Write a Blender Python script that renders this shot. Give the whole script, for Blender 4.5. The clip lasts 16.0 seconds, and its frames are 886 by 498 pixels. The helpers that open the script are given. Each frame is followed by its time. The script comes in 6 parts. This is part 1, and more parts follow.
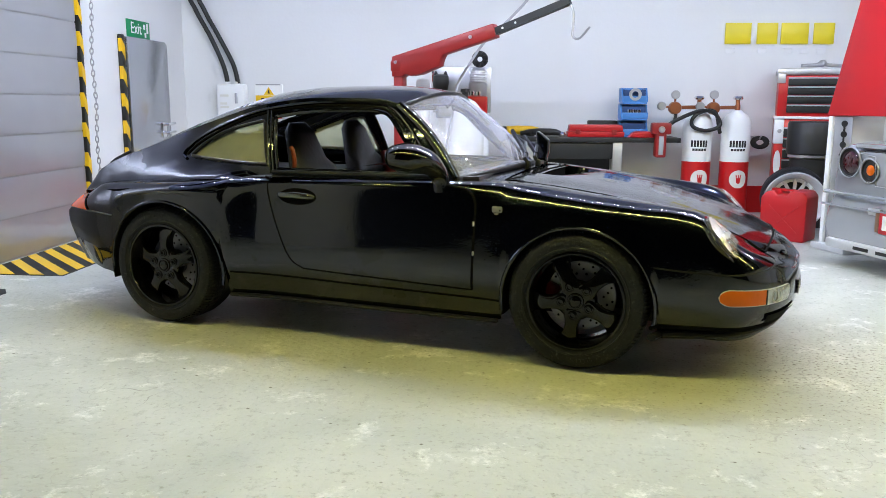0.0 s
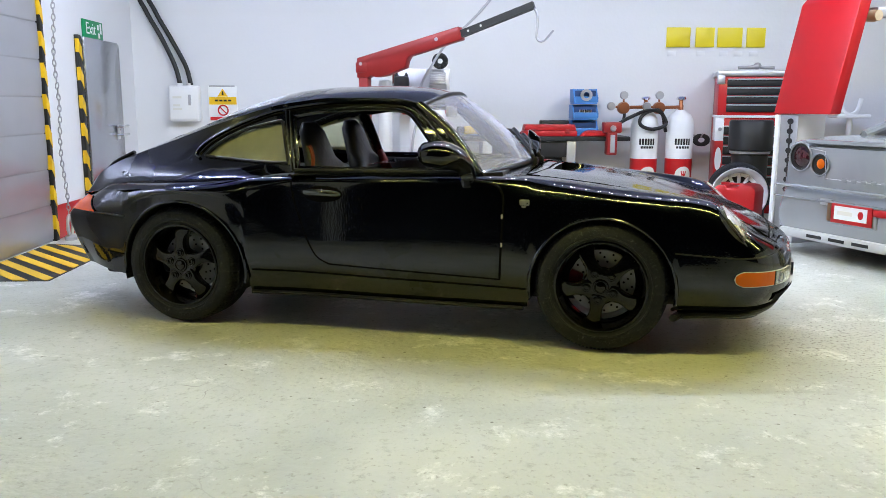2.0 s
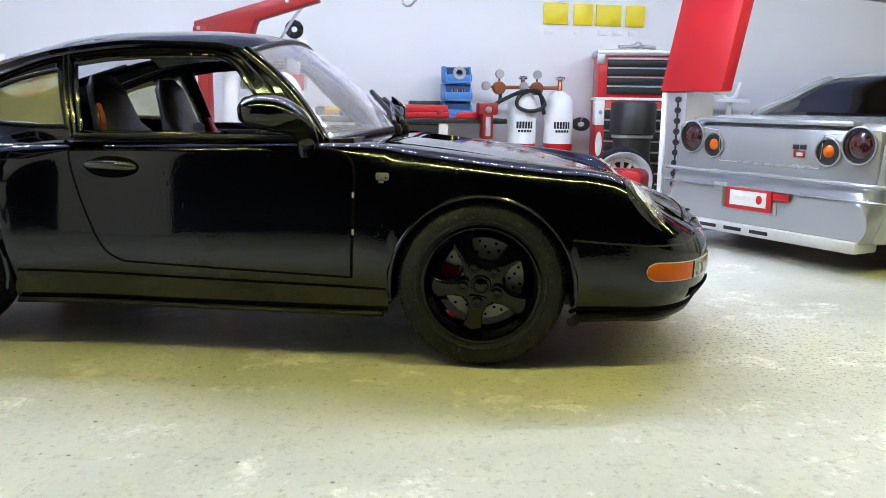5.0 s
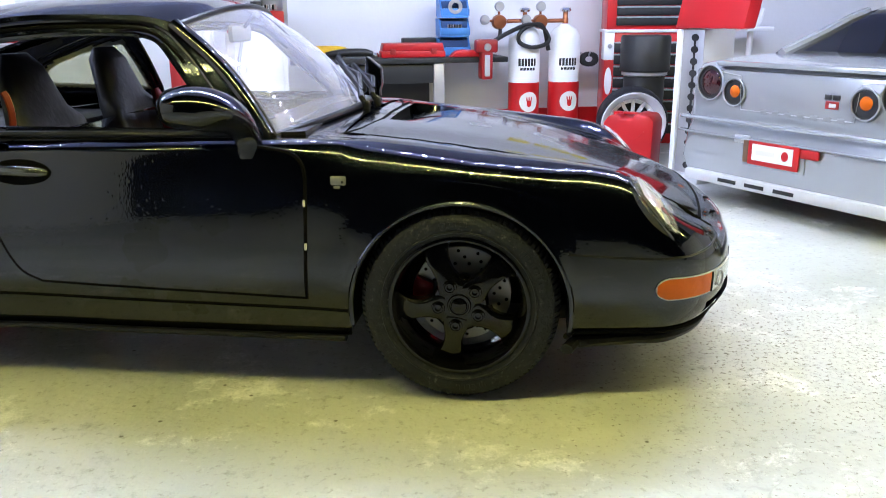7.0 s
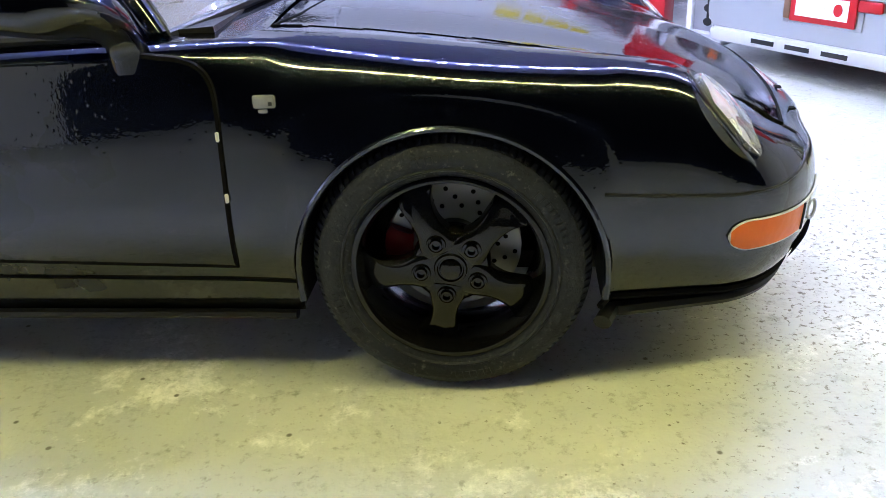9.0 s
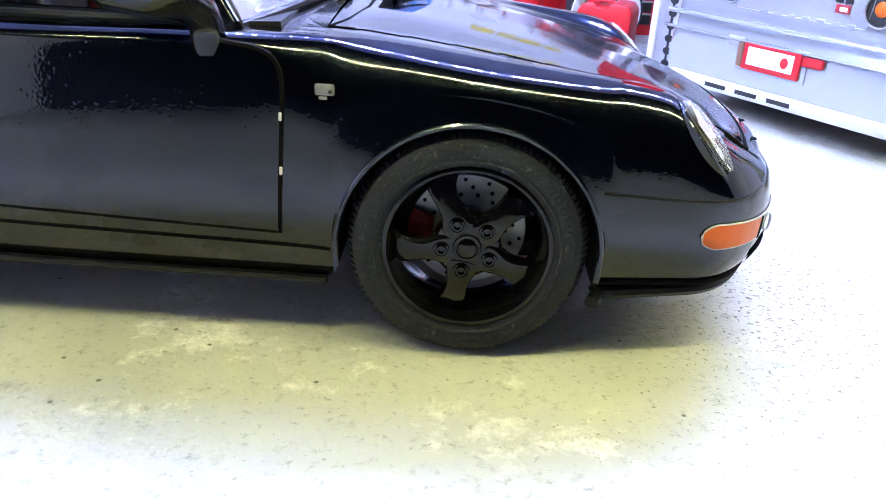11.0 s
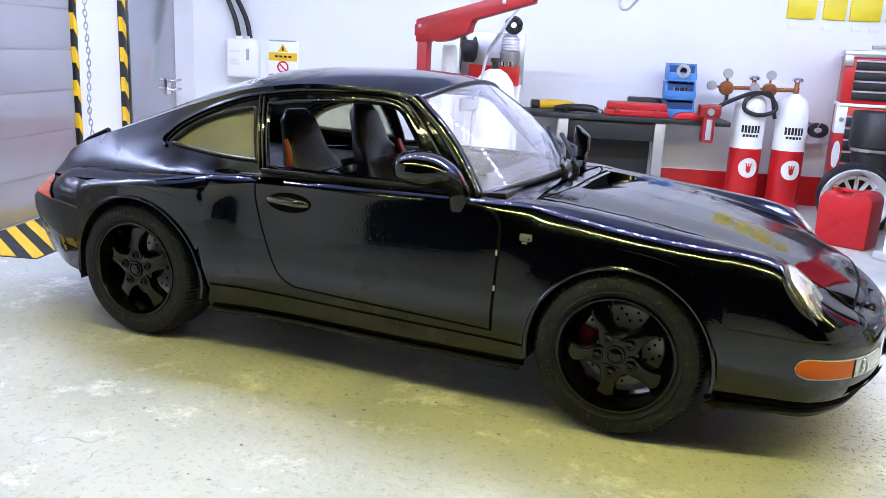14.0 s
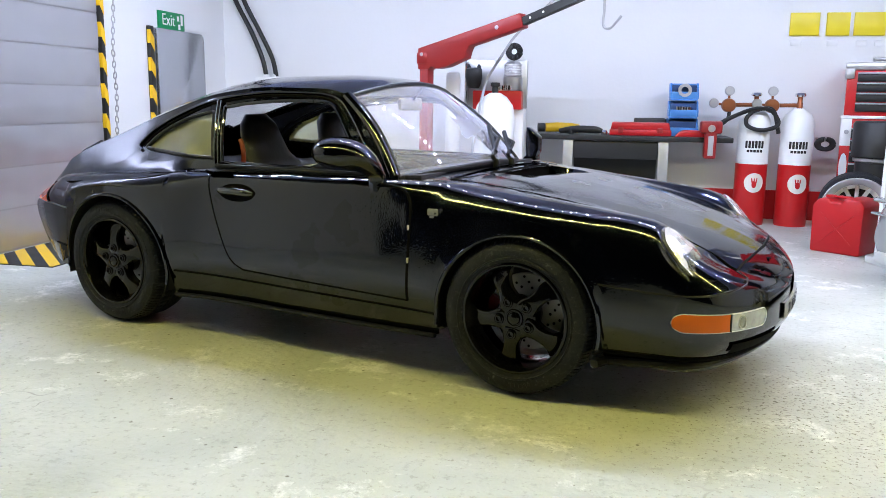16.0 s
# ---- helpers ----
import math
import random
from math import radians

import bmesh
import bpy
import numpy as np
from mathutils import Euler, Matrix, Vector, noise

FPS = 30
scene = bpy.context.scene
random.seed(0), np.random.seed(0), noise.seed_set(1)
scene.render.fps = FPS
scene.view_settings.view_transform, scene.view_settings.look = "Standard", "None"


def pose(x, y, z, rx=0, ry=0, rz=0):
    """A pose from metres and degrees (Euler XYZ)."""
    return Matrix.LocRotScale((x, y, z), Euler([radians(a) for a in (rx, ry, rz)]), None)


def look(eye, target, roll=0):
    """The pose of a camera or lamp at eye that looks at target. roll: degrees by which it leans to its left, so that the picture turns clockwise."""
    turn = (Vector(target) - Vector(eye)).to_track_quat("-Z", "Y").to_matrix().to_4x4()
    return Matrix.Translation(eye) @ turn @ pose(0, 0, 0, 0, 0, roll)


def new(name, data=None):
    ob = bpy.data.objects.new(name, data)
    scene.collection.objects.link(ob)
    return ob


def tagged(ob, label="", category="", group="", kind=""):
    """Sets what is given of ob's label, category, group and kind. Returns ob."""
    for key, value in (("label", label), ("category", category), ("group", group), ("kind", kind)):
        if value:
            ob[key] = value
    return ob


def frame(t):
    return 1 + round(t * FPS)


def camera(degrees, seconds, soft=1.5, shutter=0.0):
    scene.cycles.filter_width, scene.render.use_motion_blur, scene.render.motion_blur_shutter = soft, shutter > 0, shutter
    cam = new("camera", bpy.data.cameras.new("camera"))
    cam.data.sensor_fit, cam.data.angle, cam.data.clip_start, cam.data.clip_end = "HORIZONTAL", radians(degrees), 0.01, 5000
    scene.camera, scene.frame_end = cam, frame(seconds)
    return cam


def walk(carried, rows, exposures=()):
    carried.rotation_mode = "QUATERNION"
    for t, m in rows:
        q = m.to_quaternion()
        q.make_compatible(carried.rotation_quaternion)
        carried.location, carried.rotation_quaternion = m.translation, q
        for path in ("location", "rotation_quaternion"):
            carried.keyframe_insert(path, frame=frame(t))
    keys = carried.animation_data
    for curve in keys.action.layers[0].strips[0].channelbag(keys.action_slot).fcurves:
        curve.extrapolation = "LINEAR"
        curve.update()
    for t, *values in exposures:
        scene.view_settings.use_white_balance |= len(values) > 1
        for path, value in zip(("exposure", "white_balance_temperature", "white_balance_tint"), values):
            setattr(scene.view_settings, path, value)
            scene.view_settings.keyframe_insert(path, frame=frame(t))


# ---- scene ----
cam = camera(56.5, 16.0, soft=0.5, shutter=0.2)
K = 1 / 18  # the toy garage is built at one eighteenth: plan numbers are life-size metres
PATH = [
    (0, (0.1, 0.079, 1.215), (-0.059, 2.041, 0.863), 0.3),
    (0.5, (-0.142, 0.183, 1.211), (-0.24, 2.149, 0.861), 0.3),
    (1, (-0.215, 0.076, 1.225), (-0.251, 2.045, 0.877), 0.2),
    (1.5, (-0.342, -0.063, 1.215), (-0.327, 1.906, 0.866), 0.1),
    (2, (-0.487, -0.122, 1.198), (-0.422, 1.847, 0.852), 0.1),
    (2.5, (-0.651, -0.122, 1.15), (-0.547, 1.845, 0.803), 0.2),
    (3, (-0.841, -0.088, 1.134), (-0.68, 1.875, 0.788), 0.5),
    (3.5, (-0.86, -0.03, 1.123), (-0.62, 1.925, 0.777), 0.9),
    (4, (-0.685, 0.093, 1.135), (-0.367, 2.037, 0.791), 1.2),
    (4.5, (-0.468, 0.329, 1.063), (-0.119, 2.269, 0.726), 0.9),
    (4.7, (-0.392, 0.524, 1.001), (-0.032, 2.462, 0.661), 1.0),
    (6.8, (-0.086, 1.337, 1.111), (0.255, 3.242, 0.608), 0.0),
    (7, (-0.065, 1.314, 1.218), (0.261, 3.211, 0.674), -0.4),
    (7.5, (-0.004, 1.551, 1.206), (0.305, 3.377, 0.452), -1.1),
    (8, (0.079, 1.775, 1.264), (0.38, 3.556, 0.406), -2.1),
    (8.2, (0.111, 1.869, 1.2), (0.394, 3.662, 0.359), -2.7),
    (10.3, (-0.189, 2.186, 1.163), (0.384, 3.88, 0.268), 2.0),
    (10.5, (-0.25, 2.101, 1.141), (0.362, 3.813, 0.307), 3.4),
    (11, (-0.193, 1.847, 1.218), (0.297, 3.604, 0.398), 3.5),
    (11.5, (-0.076, 1.632, 1.326), (0.209, 3.431, 0.501), 2.7),
    (12, (-0.13, 1.418, 1.354), (-0.04, 3.252, 0.561), 2.5),
    (12.5, (-0.226, 1.168, 1.396), (-0.252, 3.026, 0.657), 3.1),
    (13, (-0.266, 1.02, 1.486), (-0.37, 2.901, 0.814), 3.5),
    (13.5, (-0.133, 0.93, 1.55), (-0.284, 2.841, 0.978), 3.0),
    (14, (0.056, 0.796, 1.413), (-0.15, 2.728, 0.938), 2.8),
    (14.5, (0.25, 0.644, 1.329), (-0.005, 2.577, 0.882), 2.4),
    (15, (0.438, 0.597, 1.233), (0.131, 2.526, 0.8), 2.0),
    (15.5, (0.608, 0.608, 1.163), (0.257, 2.536, 0.767), 1.5),
    (16, (0.771, 0.56, 1.191), (0.373, 2.487, 0.831), 0.8),
]
EXPOSURES = [(0, -0.13, 6440, 5), (2, -0.12, 6440, 5), (4.5, -0.07, 6380, 6), (7, 0.29, 5980, 11), (8, 0.22, 5800, 15), (10.3, 0.99, 5000, 29), (11, 0.97, 5000, 29), (12, 0.70, 5130, 26), (12.6, 0.54, 5340, 23), (13.3, 0.42, 5660, 18), (14, 0.27, 5880, 14), (15, 0.10, 6120, 11), (16, 0.04, 6220, 9)]
walk(cam, [(t, look([K * v for v in eye], [K * v for v in target], roll)) for t, eye, target, roll in PATH], EXPOSURES)

# ---- world and light ----
world = bpy.data.worlds.new("dim_room")
scene.world = world
world.use_nodes = True
world.node_tree.nodes["Background"].inputs[0].default_value = (0.75, 0.82, 1.0, 1)
world.node_tree.nodes["Background"].inputs[1].default_value = 0.009
COOL, WARM = 915.0, 345.0  # strength of the two rows of light-emitting diodes
CEIL = 3.3


# ---- materials ----
def mat(name, color, rough=0.5, metal=0.0, var=0.12, scale=3.0, bump=0.0, bump_scale=40.0, coat=0.0, emit=0.0, trans=0.0, ior=1.45, spec=0.5, speck=0.0):
    """A painted, metal, plastic or glass surface with two scales of unevenness."""
    m = bpy.data.materials.new(name)
    m.use_nodes = True
    nt = m.node_tree
    b = nt.nodes["Principled BSDF"]
    b.inputs["Metallic"].default_value = metal
    b.inputs["IOR"].default_value = ior
    b.inputs["Specular IOR Level"].default_value = spec
    b.inputs["Coat Weight"].default_value = coat
    b.inputs["Coat Roughness"].default_value = 0.04
    b.inputs["Transmission Weight"].default_value = trans
    co = nt.nodes.new("ShaderNodeTexCoord")
    big = nt.nodes.new("ShaderNodeTexNoise")
    big.inputs["Scale"].default_value = scale / K
    big.inputs["Detail"].default_value = 6
    nt.links.new(co.outputs["Object"], big.inputs["Vector"])
    ramp = nt.nodes.new("ShaderNodeMix")
    ramp.data_type = "RGBA"
    dark = [c * (1 - var) for c in color]
    light = [min(1, c * (1 + var)) for c in color]
    ramp.inputs["A"].default_value = (*dark, 1)
    ramp.inputs["B"].default_value = (*light, 1)
    nt.links.new(big.outputs["Fac"], ramp.inputs["Factor"])
    nt.links.new(ramp.outputs["Result"], b.inputs["Base Color"])
    rr = nt.nodes.new("ShaderNodeMapRange")
    rr.inputs["To Min"].default_value = max(0.0, rough * 0.8)
    rr.inputs["To Max"].default_value = min(1.0, rough * 1.2)
    nt.links.new(big.outputs["Fac"], rr.inputs["Value"])
    nt.links.new(rr.outputs["Result"], b.inputs["Roughness"])
    if bump:
        fine = nt.nodes.new("ShaderNodeTexNoise")
        fine.inputs["Scale"].default_value = bump_scale / K
        fine.inputs["Detail"].default_value = 3
        nt.links.new(co.outputs["Object"], fine.inputs["Vector"])
        bp = nt.nodes.new("ShaderNodeBump")
        bp.inputs["Strength"].default_value = bump
        bp.inputs["Distance"].default_value = 0.01 * K
        nt.links.new(fine.outputs["Fac"], bp.inputs["Height"])
        nt.links.new(bp.outputs["Normal"], b.inputs["Normal"])
    if speck:  # pale scuffs and dust grains
        dust, cut, lay = nt.nodes.new("ShaderNodeTexNoise"), nt.nodes.new("ShaderNodeMapRange"), nt.nodes.new("ShaderNodeMix")
        dust.inputs["Scale"].default_value = 75 / K
        dust.inputs["Detail"].default_value = 4
        dust.inputs["Roughness"].default_value = 0.7
        nt.links.new(co.outputs["Object"], dust.inputs["Vector"])
        cut.inputs["From Min"].default_value, cut.inputs["From Max"].default_value = 0.58, 0.72
        nt.links.new(dust.outputs["Fac"], cut.inputs["Value"])
        lay.data_type = "RGBA"
        lay.inputs["B"].default_value = (speck, speck, speck, 1)
        nt.links.new(cut.outputs["Result"], lay.inputs["Factor"])
        nt.links.new(ramp.outputs["Result"], lay.inputs["A"])
        nt.links.new(lay.outputs["Result"], b.inputs["Base Color"])
    if emit:
        b.inputs["Emission Color"].default_value = (*color, 1)
        b.inputs["Emission Strength"].default_value = emit
    return m


def concrete():
    """Pale worn screed: cloudy grey-green, whitish scuffs, small dark pits."""
    m = bpy.data.materials.new("screed")
    m.use_nodes = True
    nt = m.node_tree
    b = nt.nodes["Principled BSDF"]
    co = nt.nodes.new("ShaderNodeTexCoord")

    def noise_tex(scale, detail, distort=0.0, rough=0.5):
        n = nt.nodes.new("ShaderNodeTexNoise")
        n.inputs["Scale"].default_value = scale / K
        n.inputs["Detail"].default_value = detail
        n.inputs["Distortion"].default_value = distort
        n.inputs["Roughness"].default_value = rough
        nt.links.new(co.outputs["Object"], n.inputs["Vector"])
        return n.outputs["Fac"]

    def steps(fac, lo, hi):
        r = nt.nodes.new("ShaderNodeMapRange")
        r.inputs["From Min"].default_value = lo
        r.inputs["From Max"].default_value = hi
        nt.links.new(fac, r.inputs["Value"])
        return r.outputs["Result"]

    def blend(a, c, fac):
        x = nt.nodes.new("ShaderNodeMix")
        x.data_type = "RGBA"
        for slot, v in (("A", a), ("B", c)):
            if isinstance(v, tuple):
                x.inputs[slot].default_value = (*v, 1)
            else:
                nt.links.new(v, x.inputs[slot])
        nt.links.new(fac, x.inputs["Factor"])
        return x.outputs["Result"]

    cloud = blend((0.40, 0.42, 0.36), (0.60, 0.60, 0.54), steps(noise_tex(0.8, 8, 0.6), 0.3, 0.7))
    scuff = blend(cloud, (0.82, 0.81, 0.76), steps(noise_tex(1.7, 15, 0.15, 0.80), 0.545, 0.63))
    fleck = blend(scuff, (0.29, 0.30, 0.245), steps(noise_tex(11, 9, 0.1, 0.78), 0.55, 0.72))
    grain = blend(fleck, (0.28, 0.28, 0.22), steps(noise_tex(34, 5, 0, 0.66), 0.57, 0.72))
    # dark specks, crowded round one worn spot of the floor
    far = nt.nodes.new("ShaderNodeVectorMath")
    far.operation = "DISTANCE"
    far.inputs[1].default_value = (1.7 * K, 3.9 * K, 0)
    nt.links.new(co.outputs["Object"], far.inputs[0])
    crowd = nt.nodes.new("ShaderNodeMapRange")
    crowd.inputs["From Min"].default_value, crowd.inputs["From Max"].default_value = 0.3 * K, 1.6 * K
    crowd.inputs["To Min"].default_value, crowd.inputs["To Max"].default_value = 0.128, 0.0
    nt.links.new(far.outputs["Value"], crowd.inputs["Value"])
    more = nt.nodes.new("ShaderNodeMath")
    more.operation = "ADD"
    nt.links.new(noise_tex(58, 3, 0.2, 0.62), more.inputs[0])
    nt.links.new(crowd.outputs["Result"], more.inputs[1])
    pits = blend(grain, (0.17, 0.16, 0.11), steps(more.outputs[0], 0.69, 0.77))
    # crisp round specks
    dots = nt.nodes.new("ShaderNodeTexVoronoi")
    dots.inputs["Scale"].default_value = 11 / K
    nt.links.new(co.outputs["Object"], dots.inputs["Vector"])
    some = nt.nodes.new("ShaderNodeSeparateColor")
    nt.links.new(dots.outputs["Color"], some.inputs[0])
    both = nt.nodes.new("ShaderNodeMath")
    both.operation = "MULTIPLY"
    nt.links.new(steps(dots.outputs["Distance"], 0.095, 0.05), both.inputs[0])
    nt.links.new(steps(some.outputs[0], 0.70, 0.74), both.inputs[1])
    pits = blend(pits, (0.13, 0.12, 0.08), both.outputs[0])
    # hairline cracks in a few worn areas
    warp = nt.nodes.new("ShaderNodeVectorMath")
    warp.operation = "MULTIPLY_ADD"
    wob = nt.nodes.new("ShaderNodeTexNoise")
    wob.inputs["Scale"].default_value = 5 / K
    nt.links.new(co.outputs["Object"], wob.inputs["Vector"])
    nt.links.new(wob.outputs["Color"], warp.inputs[0])
    warp.inputs[1].default_value = (0.22 * K, 0.22 * K, 0)
    nt.links.new(co.outputs["Object"], warp.inputs[2])
    crack = nt.nodes.new("ShaderNodeTexVoronoi")
    crack.feature = "DISTANCE_TO_EDGE"
    crack.inputs["Scale"].default_value = 3.4 / K
    nt.links.new(warp.outputs[0], crack.inputs["Vector"])
    worn = nt.nodes.new("ShaderNodeMath")
    worn.operation = "MULTIPLY"
    nt.links.new(steps(crack.outputs["Distance"], 0.010, 0.003), worn.inputs[0])
    nt.links.new(steps(noise_tex(1.1, 4, 0.3), 0.58, 0.68), worn.inputs[1])
    pits = blend(pits, (0.33, 0.33, 0.28), worn.outputs[0])
    nt.links.new(pits, b.inputs["Base Color"])
    rough = nt.nodes.new("ShaderNodeMapRange")
    rough.inputs["To Min"].default_value, rough.inputs["To Max"].default_value = 0.28, 0.6
    nt.links.new(noise_tex(1.6, 8), rough.inputs["Value"])
    nt.links.new(rough.outputs["Result"], b.inputs["Roughness"])
    bp = nt.nodes.new("ShaderNodeBump")
    bp.inputs["Strength"].default_value = 0.5
    bp.inputs["Distance"].default_value = 0.01 * K
    nt.links.new(noise_tex(30, 5), bp.inputs["Height"])
    nt.links.new(bp.outputs["Normal"], b.inputs["Normal"])
    return m


def car_paint():
    """Black paint under a glossy lacquer with fine waves and small dust nibs."""
    m = bpy.data.materials.new("black_gloss_paint")
    m.use_nodes = True
    nt = m.node_tree
    b = nt.nodes["Principled BSDF"]
    b.inputs["Base Color"].default_value = (0.0085, 0.0105, 0.019, 1)
    b.inputs["Metallic"].default_value = 1.0
    b.inputs["Specular Tint"].default_value = (0.25, 0.25, 0.27, 1)
    b.inputs["Coat Weight"].default_value = 0.95
    b.inputs["Coat IOR"].default_value = 1.55
    b.inputs["Coat Roughness"].default_value = 0.02
    co = nt.nodes.new("ShaderNodeTexCoord")

    def math_node(op, x, y):
        n = nt.nodes.new("ShaderNodeMath")
        n.operation = op
        for i, v in enumerate((x, y)):
            if isinstance(v, float):
                n.inputs[i].default_value = v
            else:
                nt.links.new(v, n.inputs[i])
        return n.outputs[0]

    def span(value, lo, hi, a=0.0, c=1.0):
        n = nt.nodes.new("ShaderNodeMapRange")
        for key, v in (("From Min", lo), ("From Max", hi), ("To Min", a), ("To Max", c)):
            n.inputs[key].default_value = v
        nt.links.new(value, n.inputs["Value"])
        return n.outputs["Result"]

    def noise_tex(scale, detail):
        n = nt.nodes.new("ShaderNodeTexNoise")
        n.inputs["Scale"].default_value = scale / K
        n.inputs["Detail"].default_value = detail
        nt.links.new(co.outputs["Object"], n.inputs["Vector"])
        return n.outputs["Fac"]

    cell, pick = nt.nodes.new("ShaderNodeTexVoronoi"), nt.nodes.new("ShaderNodeSeparateColor")
    cell.inputs["Scale"].default_value = 75 / K
    nt.links.new(co.outputs["Object"], cell.inputs["Vector"])
    nt.links.new(cell.outputs["Color"], pick.inputs[0])
    nib = math_node("MULTIPLY", span(cell.outputs["Distance"], 0.42, 0.0), span(pick.outputs[0], 0.6, 1.0))
    height = math_node("ADD", math_node("MULTIPLY", noise_tex(120, 1), 0.0095), math_node("MULTIPLY", nib, 0.028))
    p = nt.nodes.new("ShaderNodeBump")
    p.inputs["Distance"].default_value = 0.01 * K
    nt.links.new(height, p.inputs["Height"])
    nt.links.new(p.outputs["Normal"], b.inputs["Coat Normal"])
    nt.links.new(span(noise_tex(3, 6), 0.3, 0.7, 0.18, 0.3), b.inputs["Roughness"])
    return m


M_FLOOR = concrete()
M_WALL = mat("white_wall_paint", (0.71, 0.71, 0.71), 0.65, var=0.04, scale=0.8, bump=0.15, bump_scale=25)
# blue put into the unseen ceiling to tint reflections on the coupe
M_CEIL = mat("blue_tinted_ceiling_board", (0.5, 0.56, 0.85), 0.7, var=0.05)
M_PAINT = car_paint()
M_TRIM = mat("black_trim", (0.006, 0.006, 0.007), 0.4, var=0.2, spec=0.3)
# near-black for joints; also stands for shade inside slots and recesses
M_GAP = mat("dark_gap", (0.002, 0.002, 0.002), 0.9, spec=0.1)
M_TYRE = mat("tyre_rubber", (0.0145, 0.016, 0.0205), 0.62, var=0.45, scale=9, bump=0.6, bump_scale=60, spec=0.3, speck=0.075)
M_RIM = mat("black_rim_paint", (0.0025, 0.0025, 0.003), 0.15, var=0.2, bump=0.04, bump_scale=90, coat=0.35, spec=0.2)
M_DISC = mat("brake_disc_steel", (0.40, 0.39, 0.39), 0.42, metal=0.35, var=0.15, scale=14)
M_CALIPER = mat("red_caliper_paint", (0.22, 0.008, 0.010), 0.35, var=0.3, scale=12)
M_AMBER = mat("amber_plastic", (0.62, 0.125, 0.004), 0.3, var=0.15, scale=10, bump=0.3, bump_scale=18, spec=0.25)
M_LENS = mat("clear_ribbed_plastic", (0.42, 0.43, 0.42), 0.16, metal=0.55, var=0.6, scale=22, coat=0.8, bump=0.9, bump_scale=16)
M_REDLENS = mat("red_plastic_lens", (0.80, 0.11, 0.02), 0.25, var=0.15, scale=10, coat=0.5)
M_SEAT = mat("black_seat_plastic", (0.014, 0.014, 0.016), 0.42, var=0.2, scale=6, bump=0.2)
M_SEATRED = mat("dark_red_cloth", (0.17, 0.008, 0.012), 0.6)
M_STRAP = mat("orange_red_webbing", (0.17, 0.022, 0.007), 0.5)
M_CHROME = mat("chrome", (0.75, 0.75, 0.76), 0.12, metal=1.0, var=0.06)
M_RIMWHITE = mat("bright_silver_paint", (0.8, 0.8, 0.81), 0.25, metal=0.3, var=0.05)
M_REPEATER = mat("smoked_clear_plastic", (0.20, 0.20, 0.195), 0.25, var=0.6, scale=26, bump=0.6, bump_scale=26)
M_PALE = mat("pale_grey_paint", (0.52, 0.52, 0.52), 0.45, var=0.06)
M_PAD = mat("grey_seat_cloth", (0.055, 0.055, 0.065), 0.6, var=0.15)
M_HANDLE = mat("polished_handle_paint", (0.10, 0.105, 0.11), 0.16, metal=0.9, var=0.3, scale=14)
M_REFLECT = mat("faceted_reflector", (0.72, 0.72, 0.74), 0.28, metal=0.75, var=0.25, scale=14)
M_STEEL = mat("dull_steel", (0.45, 0.45, 0.46), 0.4, metal=0.8, var=0.15, scale=5)
M_ALU = mat("aluminium_sheet", (0.50, 0.50, 0.52), 0.3, metal=0.85, var=0.1, scale=1.4, bump=0.3, bump_scale=2.2)
M_DOOR = mat("brushed_door_metal", (0.46, 0.47, 0.50), 0.25, metal=0.9, var=0.1, scale=1.3, bump=0.15, bump_scale=2)
M_YEL = mat("hazard_yellow", (0.78, 0.48, 0.01), 0.45, var=0.1)
M_BLK = mat("matt_black", (0.012, 0.012, 0.012), 0.5, var=0.2)
M_RED = mat("red_enamel", (0.50, 0.010, 0.012), 0.38, var=0.08, coat=0.2)
M_REDPL = mat("red_plastic", (0.44, 0.006, 0.010), 0.42, var=0.08)
M_REDDARK = mat("dark_red_enamel", (0.25, 0.012, 0.012), 0.4, var=0.15)
M_WHITE = mat("white_plastic", (0.8, 0.8, 0.79), 0.35, var=0.04)
M_OFF = mat("off_white_card", (0.72, 0.70, 0.63), 0.6, var=0.05)
M_GREEN = mat("sign_green", (0.0, 0.22, 0.07), 0.5)
M_BLUE = mat("blue_bin_plastic", (0.06, 0.22, 0.55), 0.4, var=0.1)
# darker copy of the bin blue, stands for shade in the tray
M_BLUE_SHADE = mat("blue_bin_shade", (0.02, 0.06, 0.17), 0.6)
M_COPPER = mat("copper_brass", (0.30, 0.105, 0.045), 0.35, metal=0.7, var=0.2)
M_SILVER = mat("silver_car_paint", (0.38, 0.395, 0.41), 0.22, metal=0.5, var=0.04, coat=0.6)
M_GREYPL = mat("grey_plastic", (0.36, 0.36, 0.37), 0.5)
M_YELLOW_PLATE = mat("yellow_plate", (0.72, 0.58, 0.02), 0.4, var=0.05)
M_WARM = mat("warm_diode", (1.0, 0.89, 0.24), 0.5, var=0.0, emit=WARM)
M_COOL = mat("cool_diode", (0.69, 0.75, 1.0), 0.5, var=0.0, emit=COOL)


